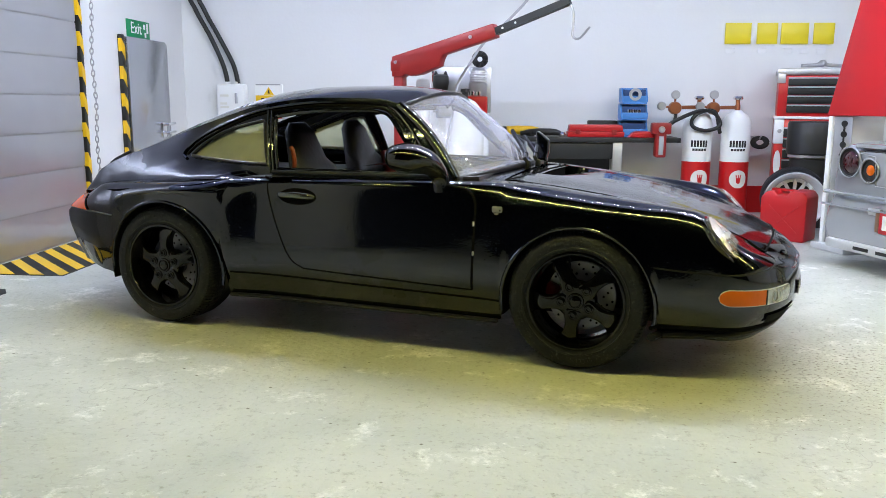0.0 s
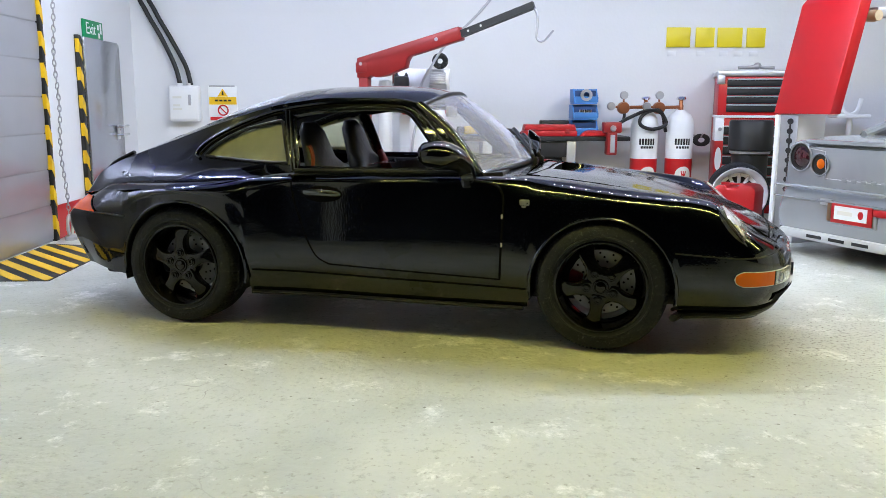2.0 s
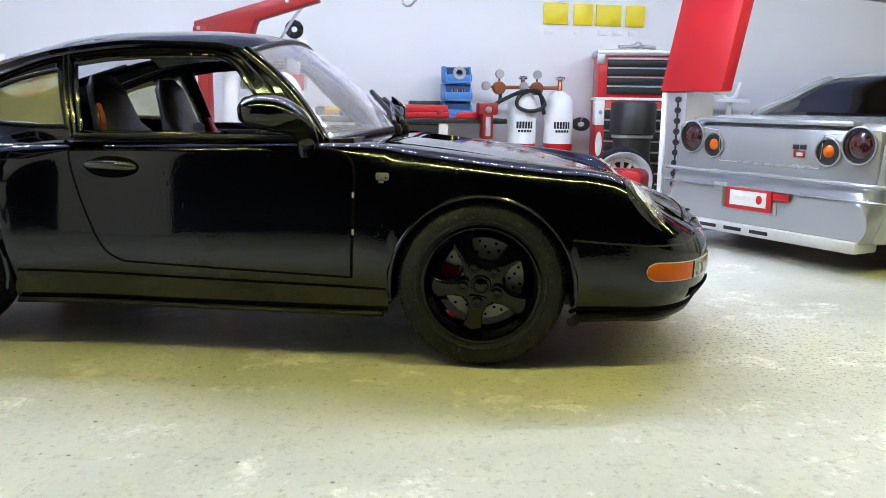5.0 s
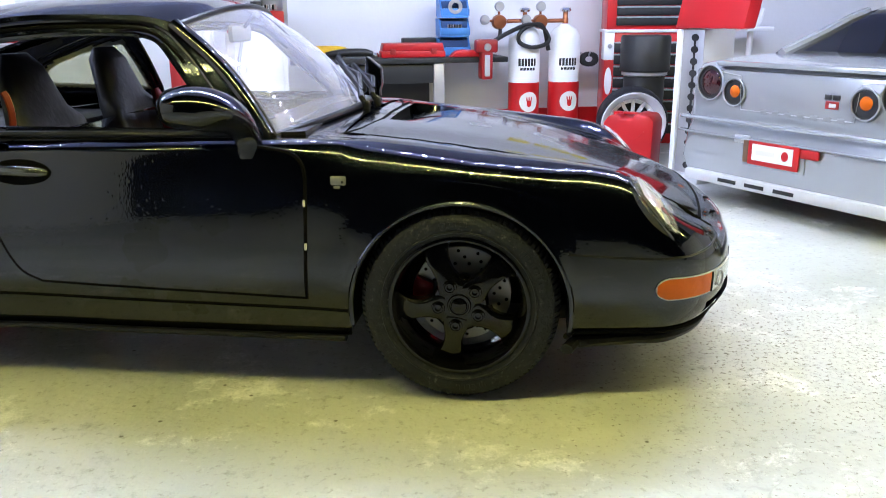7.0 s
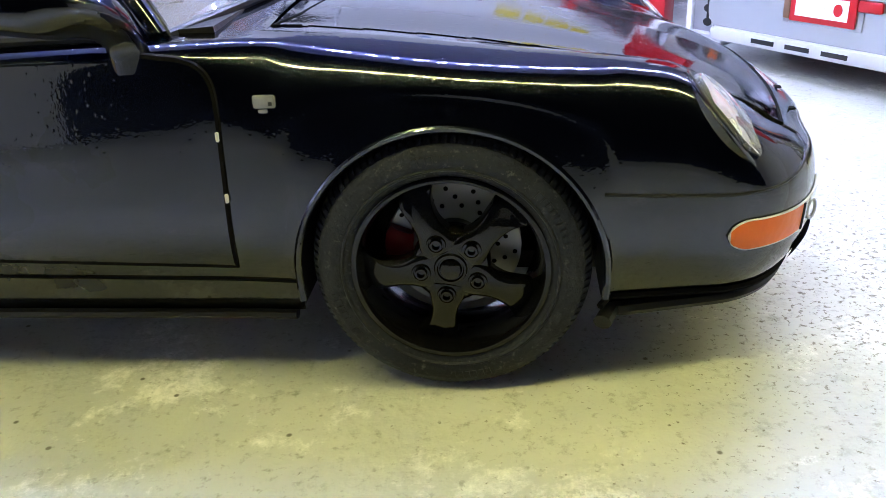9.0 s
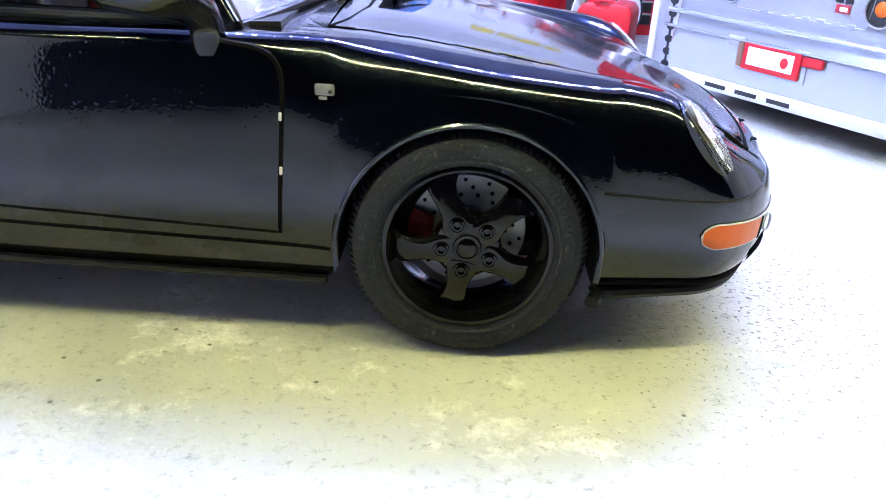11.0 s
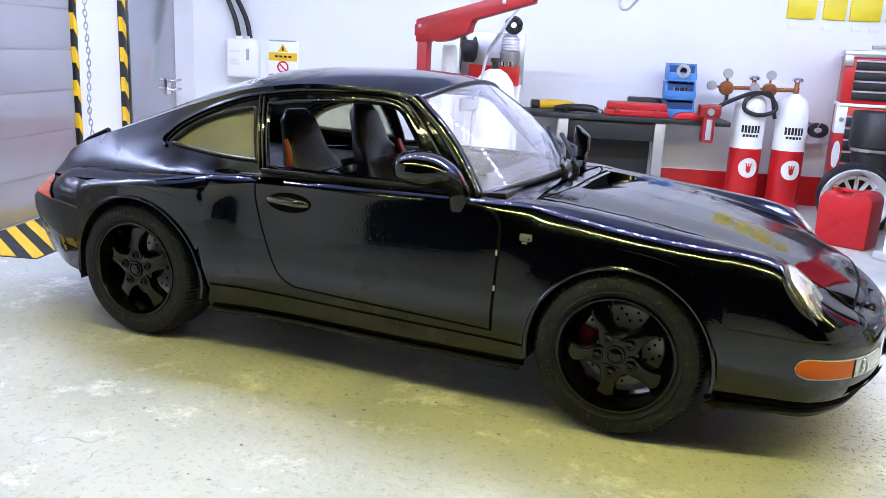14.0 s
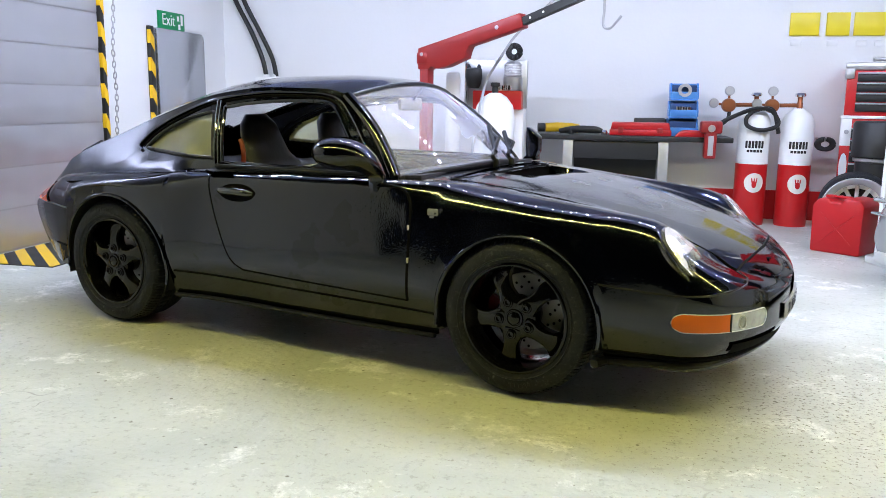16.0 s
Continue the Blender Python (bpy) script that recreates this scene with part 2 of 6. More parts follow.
def glass(name, tint, clear=0.86, rough=0.03, film=0.0, film_color=(0.8, 0.8, 0.85)):
    """Thin clear plastic: mostly see-through, with a glossy skin."""
    m = bpy.data.materials.new(name)
    m.use_nodes = True
    nt = m.node_tree
    out = nt.nodes["Material Output"]
    nt.nodes.remove(nt.nodes["Principled BSDF"])
    tr, gl, lw, pw, fr, mx = (nt.nodes.new("ShaderNode" + n) for n in ("BsdfTransparent", "BsdfGlossy", "LayerWeight", "Math", "MapRange", "MixShader"))
    tr.inputs[0].default_value = (*[clear * c for c in tint], 1)
    gl.inputs["Roughness"].default_value = rough
    gl.inputs["Color"].default_value = (0.9, 0.92, 1.0, 1)
    lw.inputs["Blend"].default_value = 0.5
    pw.operation = "POWER"
    pw.inputs[1].default_value = 5.0
    nt.links.new(lw.outputs["Facing"], pw.inputs[0])
    fr.inputs["To Min"].default_value, fr.inputs["To Max"].default_value = 0.05, 1.0
    nt.links.new(pw.outputs[0], fr.inputs["Value"])
    nt.links.new(fr.outputs[0], mx.inputs[0])
    nt.links.new(tr.outputs[0], mx.inputs[1])
    nt.links.new(gl.outputs[0], mx.inputs[2])
    if film:  # a milky film; on the windows its tint also paints in reflected light
        df, m2 = nt.nodes.new("ShaderNodeBsdfDiffuse"), nt.nodes.new("ShaderNodeMixShader")
        df.inputs[0].default_value = (*film_color, 1)
        co, nz, rg = nt.nodes.new("ShaderNodeTexCoord"), nt.nodes.new("ShaderNodeTexNoise"), nt.nodes.new("ShaderNodeMapRange")
        nz.inputs["Scale"].default_value = 2.5 / K
        nz.inputs["Detail"].default_value = 5
        nt.links.new(co.outputs["Object"], nz.inputs["Vector"])
        rg.inputs["To Min"].default_value, rg.inputs["To Max"].default_value = film * 0.4, film * 1.6
        nt.links.new(nz.outputs["Fac"], rg.inputs["Value"])
        nt.links.new(rg.outputs["Result"], m2.inputs[0])
        nt.links.new(mx.outputs[0], m2.inputs[1])
        nt.links.new(df.outputs[0], m2.inputs[2])
        mx = m2
    nt.links.new(mx.outputs[0], out.inputs["Surface"])
    return m


# lavender film: ceiling reflection painted into windscreen and rear window
M_GLASS = glass("windscreen_plastic", (0.93, 0.95, 1.0), 0.92, 0.02, 0.235, (0.75, 0.75, 0.95))
# yellow-green film: warm lamp glow painted into the quarter windows
M_GLASS_G = glass("yellow_glow_side_plastic", (0.82, 0.86, 0.62), 0.86, 0.03, 0.30, (0.78, 0.80, 0.55))
M_LAMPGLASS = glass("clear_lamp_plastic", (1.0, 1.0, 1.0), 0.95, 0.04, 0.14, (0.85, 0.87, 0.9))
M_GLASS_D = glass("dark_rear_glass", (0.4, 0.4, 0.38), 0.45)


# ---- mesh helpers (plan numbers in life-size metres) ----
def curve(*knots):
    """A smooth function through (x, value) knots, without overshoot."""
    xs = np.array([k[0] for k in knots], float)
    ys = np.array([k[1] for k in knots], float)
    d = np.diff(ys) / np.diff(xs)
    m = np.zeros(len(xs))
    m[0], m[-1] = d[0], d[-1]
    for i in range(1, len(xs) - 1):
        m[i] = 0 if d[i - 1] * d[i] <= 0 else 2 * d[i - 1] * d[i] / (d[i - 1] + d[i])

    def at(x):
        x = min(max(x, xs[0]), xs[-1])
        i = min(int(np.searchsorted(xs, x, "right")) - 1, len(xs) - 2)
        h = xs[i + 1] - xs[i]
        t = (x - xs[i]) / h
        return float((2 * t**3 - 3 * t**2 + 1) * ys[i] + (t**3 - 2 * t**2 + t) * h * m[i] + (3 * t**2 - 2 * t**3) * ys[i + 1] + (t**3 - t**2) * h * m[i + 1])

    return at


def spline(points, n, closed=False):
    """n points along a smooth line through the given ones."""
    p = [Vector(q) for q in points]
    out = []
    segs = len(p) if closed else len(p) - 1
    for k in range(n):
        u = k / n * segs if closed else k / (n - 1) * segs
        i = min(int(u), segs - 1)
        t = u - i
        if closed:
            a, b, c, d = (p[(i + j) % len(p)] for j in (-1, 0, 1, 2))
        else:
            b, c = p[i], p[i + 1]
            a = p[i - 1] if i else b * 2 - c
            d = p[i + 2] if i + 2 < len(p) else c * 2 - b
        out.append(0.5 * (2 * b + (c - a) * t + (2 * a - 5 * b + 4 * c - d) * t * t + (3 * b - a - 3 * c + d) * t**3))
    return out


def link(name, bm, material, parent=None, sharp=40, label=""):
    bmesh.ops.recalc_face_normals(bm, faces=bm.faces)
    for v in bm.verts:
        v.co *= K
    me = bpy.data.meshes.new(name)
    for f in bm.faces:
        f.smooth = True
    bm.to_mesh(me)
    bm.free()
    me.set_sharp_from_angle(angle=radians(sharp))
    me.materials.append(material)
    ob = new(name, me)
    if parent:
        ob.parent = parent
    if label:
        ob["label"] = label
    return ob


part = link


def pair(name, bm, material, parent, sharp=40, label=""):
    """The same part on both flanks: the given one and its mirror image."""
    twin = bm.copy()
    for v in twin.verts:
        v.co.y *= -1
    return link(name, bm, material, parent, sharp, label), link(name, twin, material, parent, sharp, label)


def thing(name, x, y, z, rz=0, label="", category="", group="", kind="", rx=0, ry=0):
    ob = new(name)
    ob.empty_display_size = 0.01
    ob.matrix_world = pose(K * x, K * y, K * z, rx, ry, rz)
    return tagged(ob, label, category, group, kind)


def place(ob, x, y, z, rz=0, rx=0, ry=0):
    ob.matrix_world = pose(K * x, K * y, K * z, rx, ry, rz)
    return ob


def box(x0, x1, y0, y1, z0, z1, bevel=0.0, bm=None, segs=2, turn=None):
    bm = bm or bmesh.new()
    made = bmesh.ops.create_cube(bm, size=1)["verts"]
    for v in made:
        v.co = Vector(((x0 + x1) / 2 + v.co.x * (x1 - x0), (y0 + y1) / 2 + v.co.y * (y1 - y0), (z0 + z1) / 2 + v.co.z * (z1 - z0)))
    if bevel:
        edges = list({e for v in made for e in v.link_edges})
        r = bmesh.ops.bevel(bm, geom=edges, offset=bevel, segments=segs, affect="EDGES", profile=0.5)
        made = list({v for f in r["faces"] for v in f.verts})
    if turn is not None:
        bmesh.ops.transform(bm, matrix=turn, verts=bm.verts)
    return bm


def rings(loops, bm=None, closed=True, caps=True):
    """Skin a row of loops with the same count of points."""
    bm = bm or bmesh.new()
    vs = [[bm.verts.new(p) for p in loop] for loop in loops]
    n = len(vs[0])
    for a, b in zip(vs, vs[1:]):
        for i in range(n if closed else n - 1):
            j = (i + 1) % n
            bm.faces.new((a[i], a[j], b[j], b[i]))
    if caps and closed:
        bm.faces.new(vs[0][::-1])
        bm.faces.new(vs[-1])
    return bm


def tube(points, r, seg=8, bm=None, caps=True, flat=1.0, closed=False):
    """A round (or flattened) rod along a line."""
    pts = [Vector(p) for p in points]
    loops = []
    up = Vector((0.0123, 0.0456, 1))
    for i, p in enumerate(pts):
        if closed:
            way = (pts[(i + 1) % len(pts)] - pts[i - 1]).normalized()
        else:
            way = (pts[min(i + 1, len(pts) - 1)] - pts[max(i - 1, 0)]).normalized()
        a = way.cross(up)
        if a.length < 1e-3:
            a = way.cross(Vector((1, 0, 0)))
        a.normalize()
        b = a.cross(way).normalized()
        up = b
        rad = r(i / max(1, len(pts) - 1)) if callable(r) else r
        loops.append([p + a * math.cos(2 * math.pi * k / seg) * rad + b * math.sin(2 * math.pi * k / seg) * rad * flat for k in range(seg)])
    if closed:
        loops.append(loops[0])
    return rings(loops, bm, caps=caps and not closed)


def lathe(profile, seg=32, bm=None, axis="z", at=(0, 0, 0), closed=False, caps=True):
    """Turn (radius, height) pairs round an axis."""
    loops = []
    for r, h in profile:
        r = max(r, 1e-5)
        ring = []
        for k in range(seg):
            c, s = math.cos(2 * math.pi * k / seg) * r, math.sin(2 * math.pi * k / seg) * r
            ring.append(Vector({"z": (c, s, h), "y": (c, h, s), "x": (h, c, s)}[axis]) + Vector(at))
        loops.append(ring)
    if closed:
        loops.append(loops[0])
    return rings(loops, bm, caps=caps and not closed)


def prism(outline, h0, h1, axis="y", bevel=0.0, bm=None):
    """A flat outline (two coordinates) given depth along an axis."""
    bm = bm or bmesh.new()

    def lift(p, h):
        return {"y": (p[0], h, p[1]), "x": (h, p[0], p[1]), "z": (p[0], p[1], h)}[axis]

    old = set(bm.edges)
    a = [bm.verts.new(lift(p, h0)) for p in outline]
    b = [bm.verts.new(lift(p, h1)) for p in outline]
    n = len(a)
    fs = [bm.faces.new(a), bm.faces.new(b[::-1])]
    fs += [bm.faces.new((a[i], b[i], b[(i + 1) % n], a[(i + 1) % n])) for i in range(n)]
    bmesh.ops.recalc_face_normals(bm, faces=fs)
    if bevel:
        bmesh.ops.bevel(bm, geom=[e for e in bm.edges if e not in old], offset=bevel, segments=2, affect="EDGES", profile=0.5)
    return bm


def grid(fn, nu, nv, bm=None, keep=None):
    """A patch fn(u, v) with u, v from 0 to 1; keep(centre) may leave faces out."""
    bm = bm or bmesh.new()
    vs = [[bm.verts.new(fn(i / (nu - 1), j / (nv - 1))) for j in range(nv)] for i in range(nu)]
    for i in range(nu - 1):
        for j in range(nv - 1):
            q = (vs[i][j], vs[i + 1][j], vs[i + 1][j + 1], vs[i][j + 1])
            if keep is None or keep((q[0].co + q[1].co + q[2].co + q[3].co) / 4):
                bm.faces.new(q)
    loose = [v for v in bm.verts if not v.link_faces]
    if loose:
        bmesh.ops.delete(bm, geom=loose, context="VERTS")
    return bm


def mirror_y(bm):
    got = bmesh.ops.duplicate(bm, geom=list(bm.verts) + list(bm.edges) + list(bm.faces))["geom"]
    vs = [v for v in got if isinstance(v, bmesh.types.BMVert)]
    for v in vs:
        v.co.y *= -1
    bmesh.ops.remove_doubles(bm, verts=bm.verts, dist=0.0015)
    return bm


def inside(poly, x, z):
    hit = False
    for (x0, z0), (x1, z1) in zip(poly, poly[1:] + poly[:1]):
        if (z0 > z) != (z1 > z) and x < (x1 - x0) * (z - z0) / (z1 - z0) + x0:
            hit = not hit
    return hit


def ellipse(cx, cy, rx, ry, n=24, p=2.0):
    out = []
    for k in range(n):
        c, s = math.cos(2 * math.pi * k / n), math.sin(2 * math.pi * k / n)
        out.append((cx + rx * math.copysign(abs(c) ** (2 / p), c), cy + ry * math.copysign(abs(s) ** (2 / p), s)))
    return out


def solid(name, bm, material, x, y, z, rz=0, label="", category="", group="", kind="", sharp=40):
    return tagged(place(link(name, bm, material, None, sharp), x, y, z, rz), label, category, group, kind)


# ---- the setting ----
XL, XR, YB, YF = -3.7, 9.0, 9.6, -1.5
solid("floor", box(XL - 0.15, XR + 0.15, YF, YB + 0.15, -0.15, 0), M_FLOOR, 0, 0, 0, kind="structure", label="pale grey-green worn concrete floor with white scuffs", category="floor")
solid("wall_north", box(XL - 0.15, XR + 0.15, YB, YB + 0.15, 0, CEIL), M_WALL, 0, 0, 0, kind="structure", label="plain white painted garage back wall", category="wall")
solid("wall_west", box(XL - 0.15, XL, 0.78, YB, 0, CEIL), M_WALL, 0, 0, 0, kind="structure", label="plain white painted garage side wall", category="wall")
solid("wall_east", box(XR, XR + 0.15, YF, YB, 0, CEIL), M_WALL, 0, 0, 0, kind="structure", label="plain white painted garage side wall", category="wall")
# unseen, added over the back half only, for reflections and strip support
solid("ceiling", box(XL - 0.15, XR + 0.15, 4.6, YB + 0.15, CEIL, CEIL + 0.1), M_CEIL, 0, 0, 0, kind="structure", label="unseen ceiling board, tinted blue for the reflections it gives", category="ceiling")
solid("baseboard", box(XL, 2.2, YB - 0.012, YB, 0, 0.3, bm=box(2.2, XR, YB - 0.012, YB, 0, 0.3)), M_RED, 0, 0, 0, kind="structure", label="red painted band along the foot of the wall", category="skirting")
solid("baseboard", box(XL, XL + 0.012, 7.3, 7.9, 0, 0.3), M_RED, 0, 0, 0, kind="structure", label="red painted band along the foot of the wall", category="skirting")

def led_row(name, y, z, material, x0, x1, step, size, label):
    t = thing(name, 0, y, z, label=label, category="light strip")
    part("backing_tape", box(x0 - 0.2, x1 + 0.2, -0.09, 0.09, -0.012, 0), M_WHITE, t)
    n = int((x1 - x0) / step)
    first = link("diode", box(-size / 2, size / 2, -size / 2, size / 2, -0.03, -0.0125), material, t)
    for i in range(n + 1):
        o = first if i == 0 else new("diode", first.data)
        o.parent = t
        o.location = (K * (x0 + i * step), 0, 0)
    return t


for bx in (-3.2, 5.0):
    solid("light_bracket", box(-0.03, 0.03, -0.15, 1.9, 0.0, 0.05, 0.006), M_STEEL, bx, 2.9, CEIL + 0.012, label="steel bracket that holds the front light bar", category="bracket", group="light brackets")
solid("light_bar", box(-3.6, 5.4, -0.1, 0.1, 0.0, 0.012), M_WHITE, 0, 2.9, CEIL, label="white bar under the brackets", category="light bar")
led_row("cool_light_strip", 5.75, CEIL, M_COOL, -3.4, 5.6, 0.17, 0.045, "cool white diode strip under the ceiling")
led_row("warm_light_strip", 2.9, CEIL, M_WARM, -2.4, 7.8, 0.17, 0.045, "yellowish diode strip under the ceiling")


# ---- the black toy coupe ----
CAR_X, CAR_Y, CAR_TURN = -0.466, 4.829, -16.17
c_width = curve((-2.1, 0.55), (-2.0, 0.615), (-1.9, 0.662), (-1.76, 0.725), (-1.6, 0.78), (-1.4, 0.83), (-1.14, 0.857), (-0.9, 0.849), (-0.72, 0.829), (-0.5, 0.797), (-0.3, 0.790), (0, 0.795), (0.6, 0.795), (1.14, 0.825), (1.5, 0.80), (1.8, 0.76), (2.13, 0.72))
c_crest = curve((-2.1, 0.65), (-1.93, 0.692), (-1.76, 0.728), (-1.6, 0.752), (-1.14, 0.79), (-0.5, 0.825), (0.1, 0.838), (0.5, 0.845), (0.64, 0.845), (0.92, 0.825), (1.19, 0.797), (1.46, 0.767), (1.62, 0.742), (1.685, 0.715), (1.77, 0.645), (1.86, 0.588), (1.95, 0.543), (2.05, 0.485), (2.13, 0.41))
c_centre = curve((-2.1, 0.63), (-1.8, 0.69), (-1.0, 0.80), (0.3, 0.855), (0.62, 0.865), (0.84, 0.852), (1.1, 0.82), (1.4, 0.768), (1.66, 0.70), (1.8, 0.652), (1.95, 0.588), (2.05, 0.525), (2.13, 0.43))
c_inset = curve((-2.1, 0.14), (-1.1, 0.17), (-0.4, 0.095), (0.4, 0.095), (0.7, 0.15), (1.1, 0.21), (1.75, 0.20), (2.13, 0.2))
c_tuck = curve((0.12, 0.108), (0.18, 0.072), (0.25, 0.028), (0.33, 0.006), (0.46, 0.0), (0.58, 0.0), (0.68, 0.006), (0.75, 0.014), (0.84, 0.030))
c_valley = curve((0.6, 0.002), (1.2, 0.006), (1.6, 0.010), (1.75, 0.008), (1.85, 0.002), (2.13, 0.0))
c_soft = curve((-2.1, 1.0), (-0.9, 1.0), (-0.45, 0.25), (0.5, 0.25), (0.85, 1.0), (2.13, 1.0))
c_sill = curve((-2.1, 0.29), (-1.45, 0.25), (-1.4, 0.24), (-0.72, 0.20), (0.74, 0.19), (0.8, 0.2), (1.48, 0.195), (1.9, 0.18), (2.13, 0.18))
ARCHES = ((1.137, 0.31, 0.352), (-1.105, 0.31, 0.372))


def end_round(x):
    if x > 1.72:
        return max(0.0, 1 - ((x - 1.72) / 0.372) ** 2.6) ** (1 / 2.0)
    if x < -1.93:
        return max(0.0, 1 - ((-1.93 - x) / 0.118) ** 2.7) ** (1 / 2.2)
    return 1.0


def low_edge(x):
    z = c_sill(x)
    for cx, cz, r in ARCHES:
        if abs(x - cx) < r:
            z = max(z, cz + math.sqrt(r * r - (x - cx) ** 2))
    return z


def tuck(x, z):
    """How far the flank lies inside its widest line; the front wing leans in more."""
    f = min(1.0, max(0.0, (x - 0.62) / 0.35))
    return c_tuck(z) + f * f * (3 - 2 * f) * 0.115 * max(0.0, z - 0.47)


def section(x, n=36):
    """Half cross-section of the lower body, from the sill up and in to the middle."""
    w = c_width(x) * end_round(x)
    k = min(1.0, w / 0.55)
    zl, zc, zh = low_edge(x), c_crest(x), c_centre(x)
    zc = max(zc, zl + 0.03)
    side = []
    soft = c_soft(x)
    for f in (0.0, 0.3, 0.6, 0.97 - 0.12 * soft):
        z = zl + (zc - 0.008 - 0.034 * soft - zl) * f
        side.append((max(0.0, w - tuck(x, z) * k), z))
    ins = c_inset(x) * k
    side.append((max(0.0, w - (0.012 + 0.048 * soft) * k - tuck(x, zc) * (1 - 0.5 * soft) * k), zc - 0.003 - 0.016 * soft))
    side.append((max(0.0, w - ins), zc))
    wi = max(0.0, w - ins)
    ze = zh - 0.010
    side.append((wi * 0.84, (ze * 0.75 + zc * 0.25 if zc > ze else zc + 0.66 * (ze - zc)) - c_valley(x)))
    side.append((wi * 0.48, zh - 0.005))
    side.append((0.0, zh))
    return [(p.x, p.y) for p in spline([(a, b, 0) for a, b in side], n)]


def shear(x, z):
    f = min(1.0, max(0.0, (x - 1.75) / 0.3))
    g = min(1.0, max(0.0, (-1.6 - x) / 0.3))
    h = min(1.0, max(0.0, (-1.6 - x) / 0.38))
    h = h * h * (3 - 2 * h)
    return -0.09 * f * max(0.0, (0.30 - z) / 0.13) + 0.11 * g * max(0.0, (0.50 - z) / 0.25) + 0.8 * h * max(0.0, z - 0.565)


def body_y(x, z):
    """Half width of the body's flank at a height."""
    pts = section(x, 60)
    for (y0, z0), (y1, z1) in zip(pts, pts[1:]):
        if z0 <= z <= z1:
            return y0 + (y1 - y0) * (z - z0) / max(1e-6, z1 - z0)
    return pts[0][0] if z < pts[0][1] else c_width(x) * end_round(x)


def top_z(x, y):
    """Height of the bonnet at a distance from the middle."""
    pts = section(x, 60)
    best = c_centre(x)
    for (y0, z0), (y1, z1) in list(zip(pts, pts[1:]))[::-1]:
        if y1 <= y <= y0:
            return z1 + (z0 - z1) * (y - y1) / max(1e-6, y0 - y1)
    return best



def smooth2(pts, n, closed=False):
    return [(p.x, p.y) for p in spline([(a, b, 0) for a, b in pts], n, closed)]



c_roof = curve((-2.06, 0.60), (-1.90, 0.695), (-1.865, 0.775), (-1.80, 0.85), (-1.70, 0.905), (-1.435, 1.018), (-1.14, 1.145), (-0.957, 1.213), (-0.78, 1.258), (-0.432, 1.297), (-0.093, 1.303), (0.107, 1.29), (0.24, 1.262))
c_raily = curve((-2.06, 0.50), (-1.4, 0.50), (-0.9, 0.535), (-0.3, 0.545), (0.2, 0.515))
c_railz = curve((-2.06, 0.58), (-1.90, 0.68), (-1.865, 0.755), (-1.8, 0.815), (-1.4, 0.965), (-1.0, 1.095), (-0.6, 1.20), (-0.28, 1.232), (0.02, 1.228), (0.17, 1.20))
c_belty = curve((-2.06, 0.46), (-1.8, 0.60), (-1.4, 0.695), (-1.0, 0.705), (-0.5, 0.70), (0.5, 0.69))
c_beltz = curve((-2.06, 0.70), (-1.8, 0.735), (-1.4, 0.775), (-1.0, 0.81), (-0.5, 0.835), (0.5, 0.842))
DOOR_WIN = [(-0.465, 0.866), (-0.53, 1.132)] + smooth2([(-0.40, 1.153), (-0.2, 1.168), (0.0, 1.170), (0.075, 1.160), (0.12, 1.138), (0.17, 1.085), (0.25, 0.995)], 24) + [(0.39, 0.862)]
QUARTER = smooth2([(-1.0, 0.906), (-1.05, 0.912), (-1.058, 0.924), (-0.975, 0.992), (-0.88, 1.038), (-0.757, 1.078), (-0.612, 1.108)], 34) + smooth2([(-0.595, 1.102), (-0.53, 0.895), (-0.545, 0.887), (-0.72, 0.891), (-0.90, 0.900), (-0.98, 0.905)], 24)
# the raised gutter that frames both windows
SURROUND = smooth2([(-1.10, 0.897), (-1.128, 0.912), (-1.132, 0.930), (-1.110, 0.960), (-1.045, 1.010), (-0.89, 1.083), (-0.67, 1.156), (-0.45, 1.193), (-0.25, 1.209), (-0.03, 1.208), (0.06, 1.201), (0.12, 1.183), (0.17, 1.148), (0.28, 1.045), (0.41, 0.89)], 80)


def cabin(x, v):
    """Side of the cabin: v runs from the roof rail (0) to the belt (1)."""
    g = min(1.0, max(0.0, (-0.5 - x) / 0.5))
    g = g * g * (3 - 2 * g)
    y = c_raily(x) + (c_belty(x) - c_raily(x)) * v + 0.018 * math.sin(math.pi * v) + 0.105 * g * min(1.0, max(0.0, (x + 1.84) / 0.4)) * v**3
    return y, c_railz(x) + (min(c_beltz(x), c_railz(x) - 0.005) - 0.042 * g - c_railz(x)) * (1 - (1 - v) ** (1 + 0.8 * g))


def cabin_y(x, z):
    lo, hi = 0.0, 1.0
    for _ in range(24):
        mid = (lo + hi) / 2
        lo, hi = (mid, hi) if cabin(x, mid)[1] > z else (lo, mid)
    return cabin(x, lo)[0]


def side_patch(off=0.0, keep=None, nu=200, nv=40):
    def fn(u, v):
        x1 = 0.165 + 0.36 * v
        x = -1.90 + (x1 + 1.90) * u
        y, z = cabin(x, v)
        return (x, -(y + off), z)

    return grid(fn, nu, nv, keep=keep)


def on_flank(pts, off=0.0, step=0.02, fn=body_y, sign=-1):
    """A line over the flank through (x, z) points."""
    out = []
    for (x0, z0), (x1, z1) in zip(pts, pts[1:]):
        n = max(1, int(math.hypot(x1 - x0, z1 - z0) / step))
        for i in range(n):
            x, z = x0 + (x1 - x0) * i / n, z0 + (z1 - z0) * i / n
            out.append((x + shear(x, z), sign * (fn(x, z) + off), z))
    x, z = pts[-1]
    out.append((x + shear(x, z), sign * (fn(x, z) + off), z))
    return out


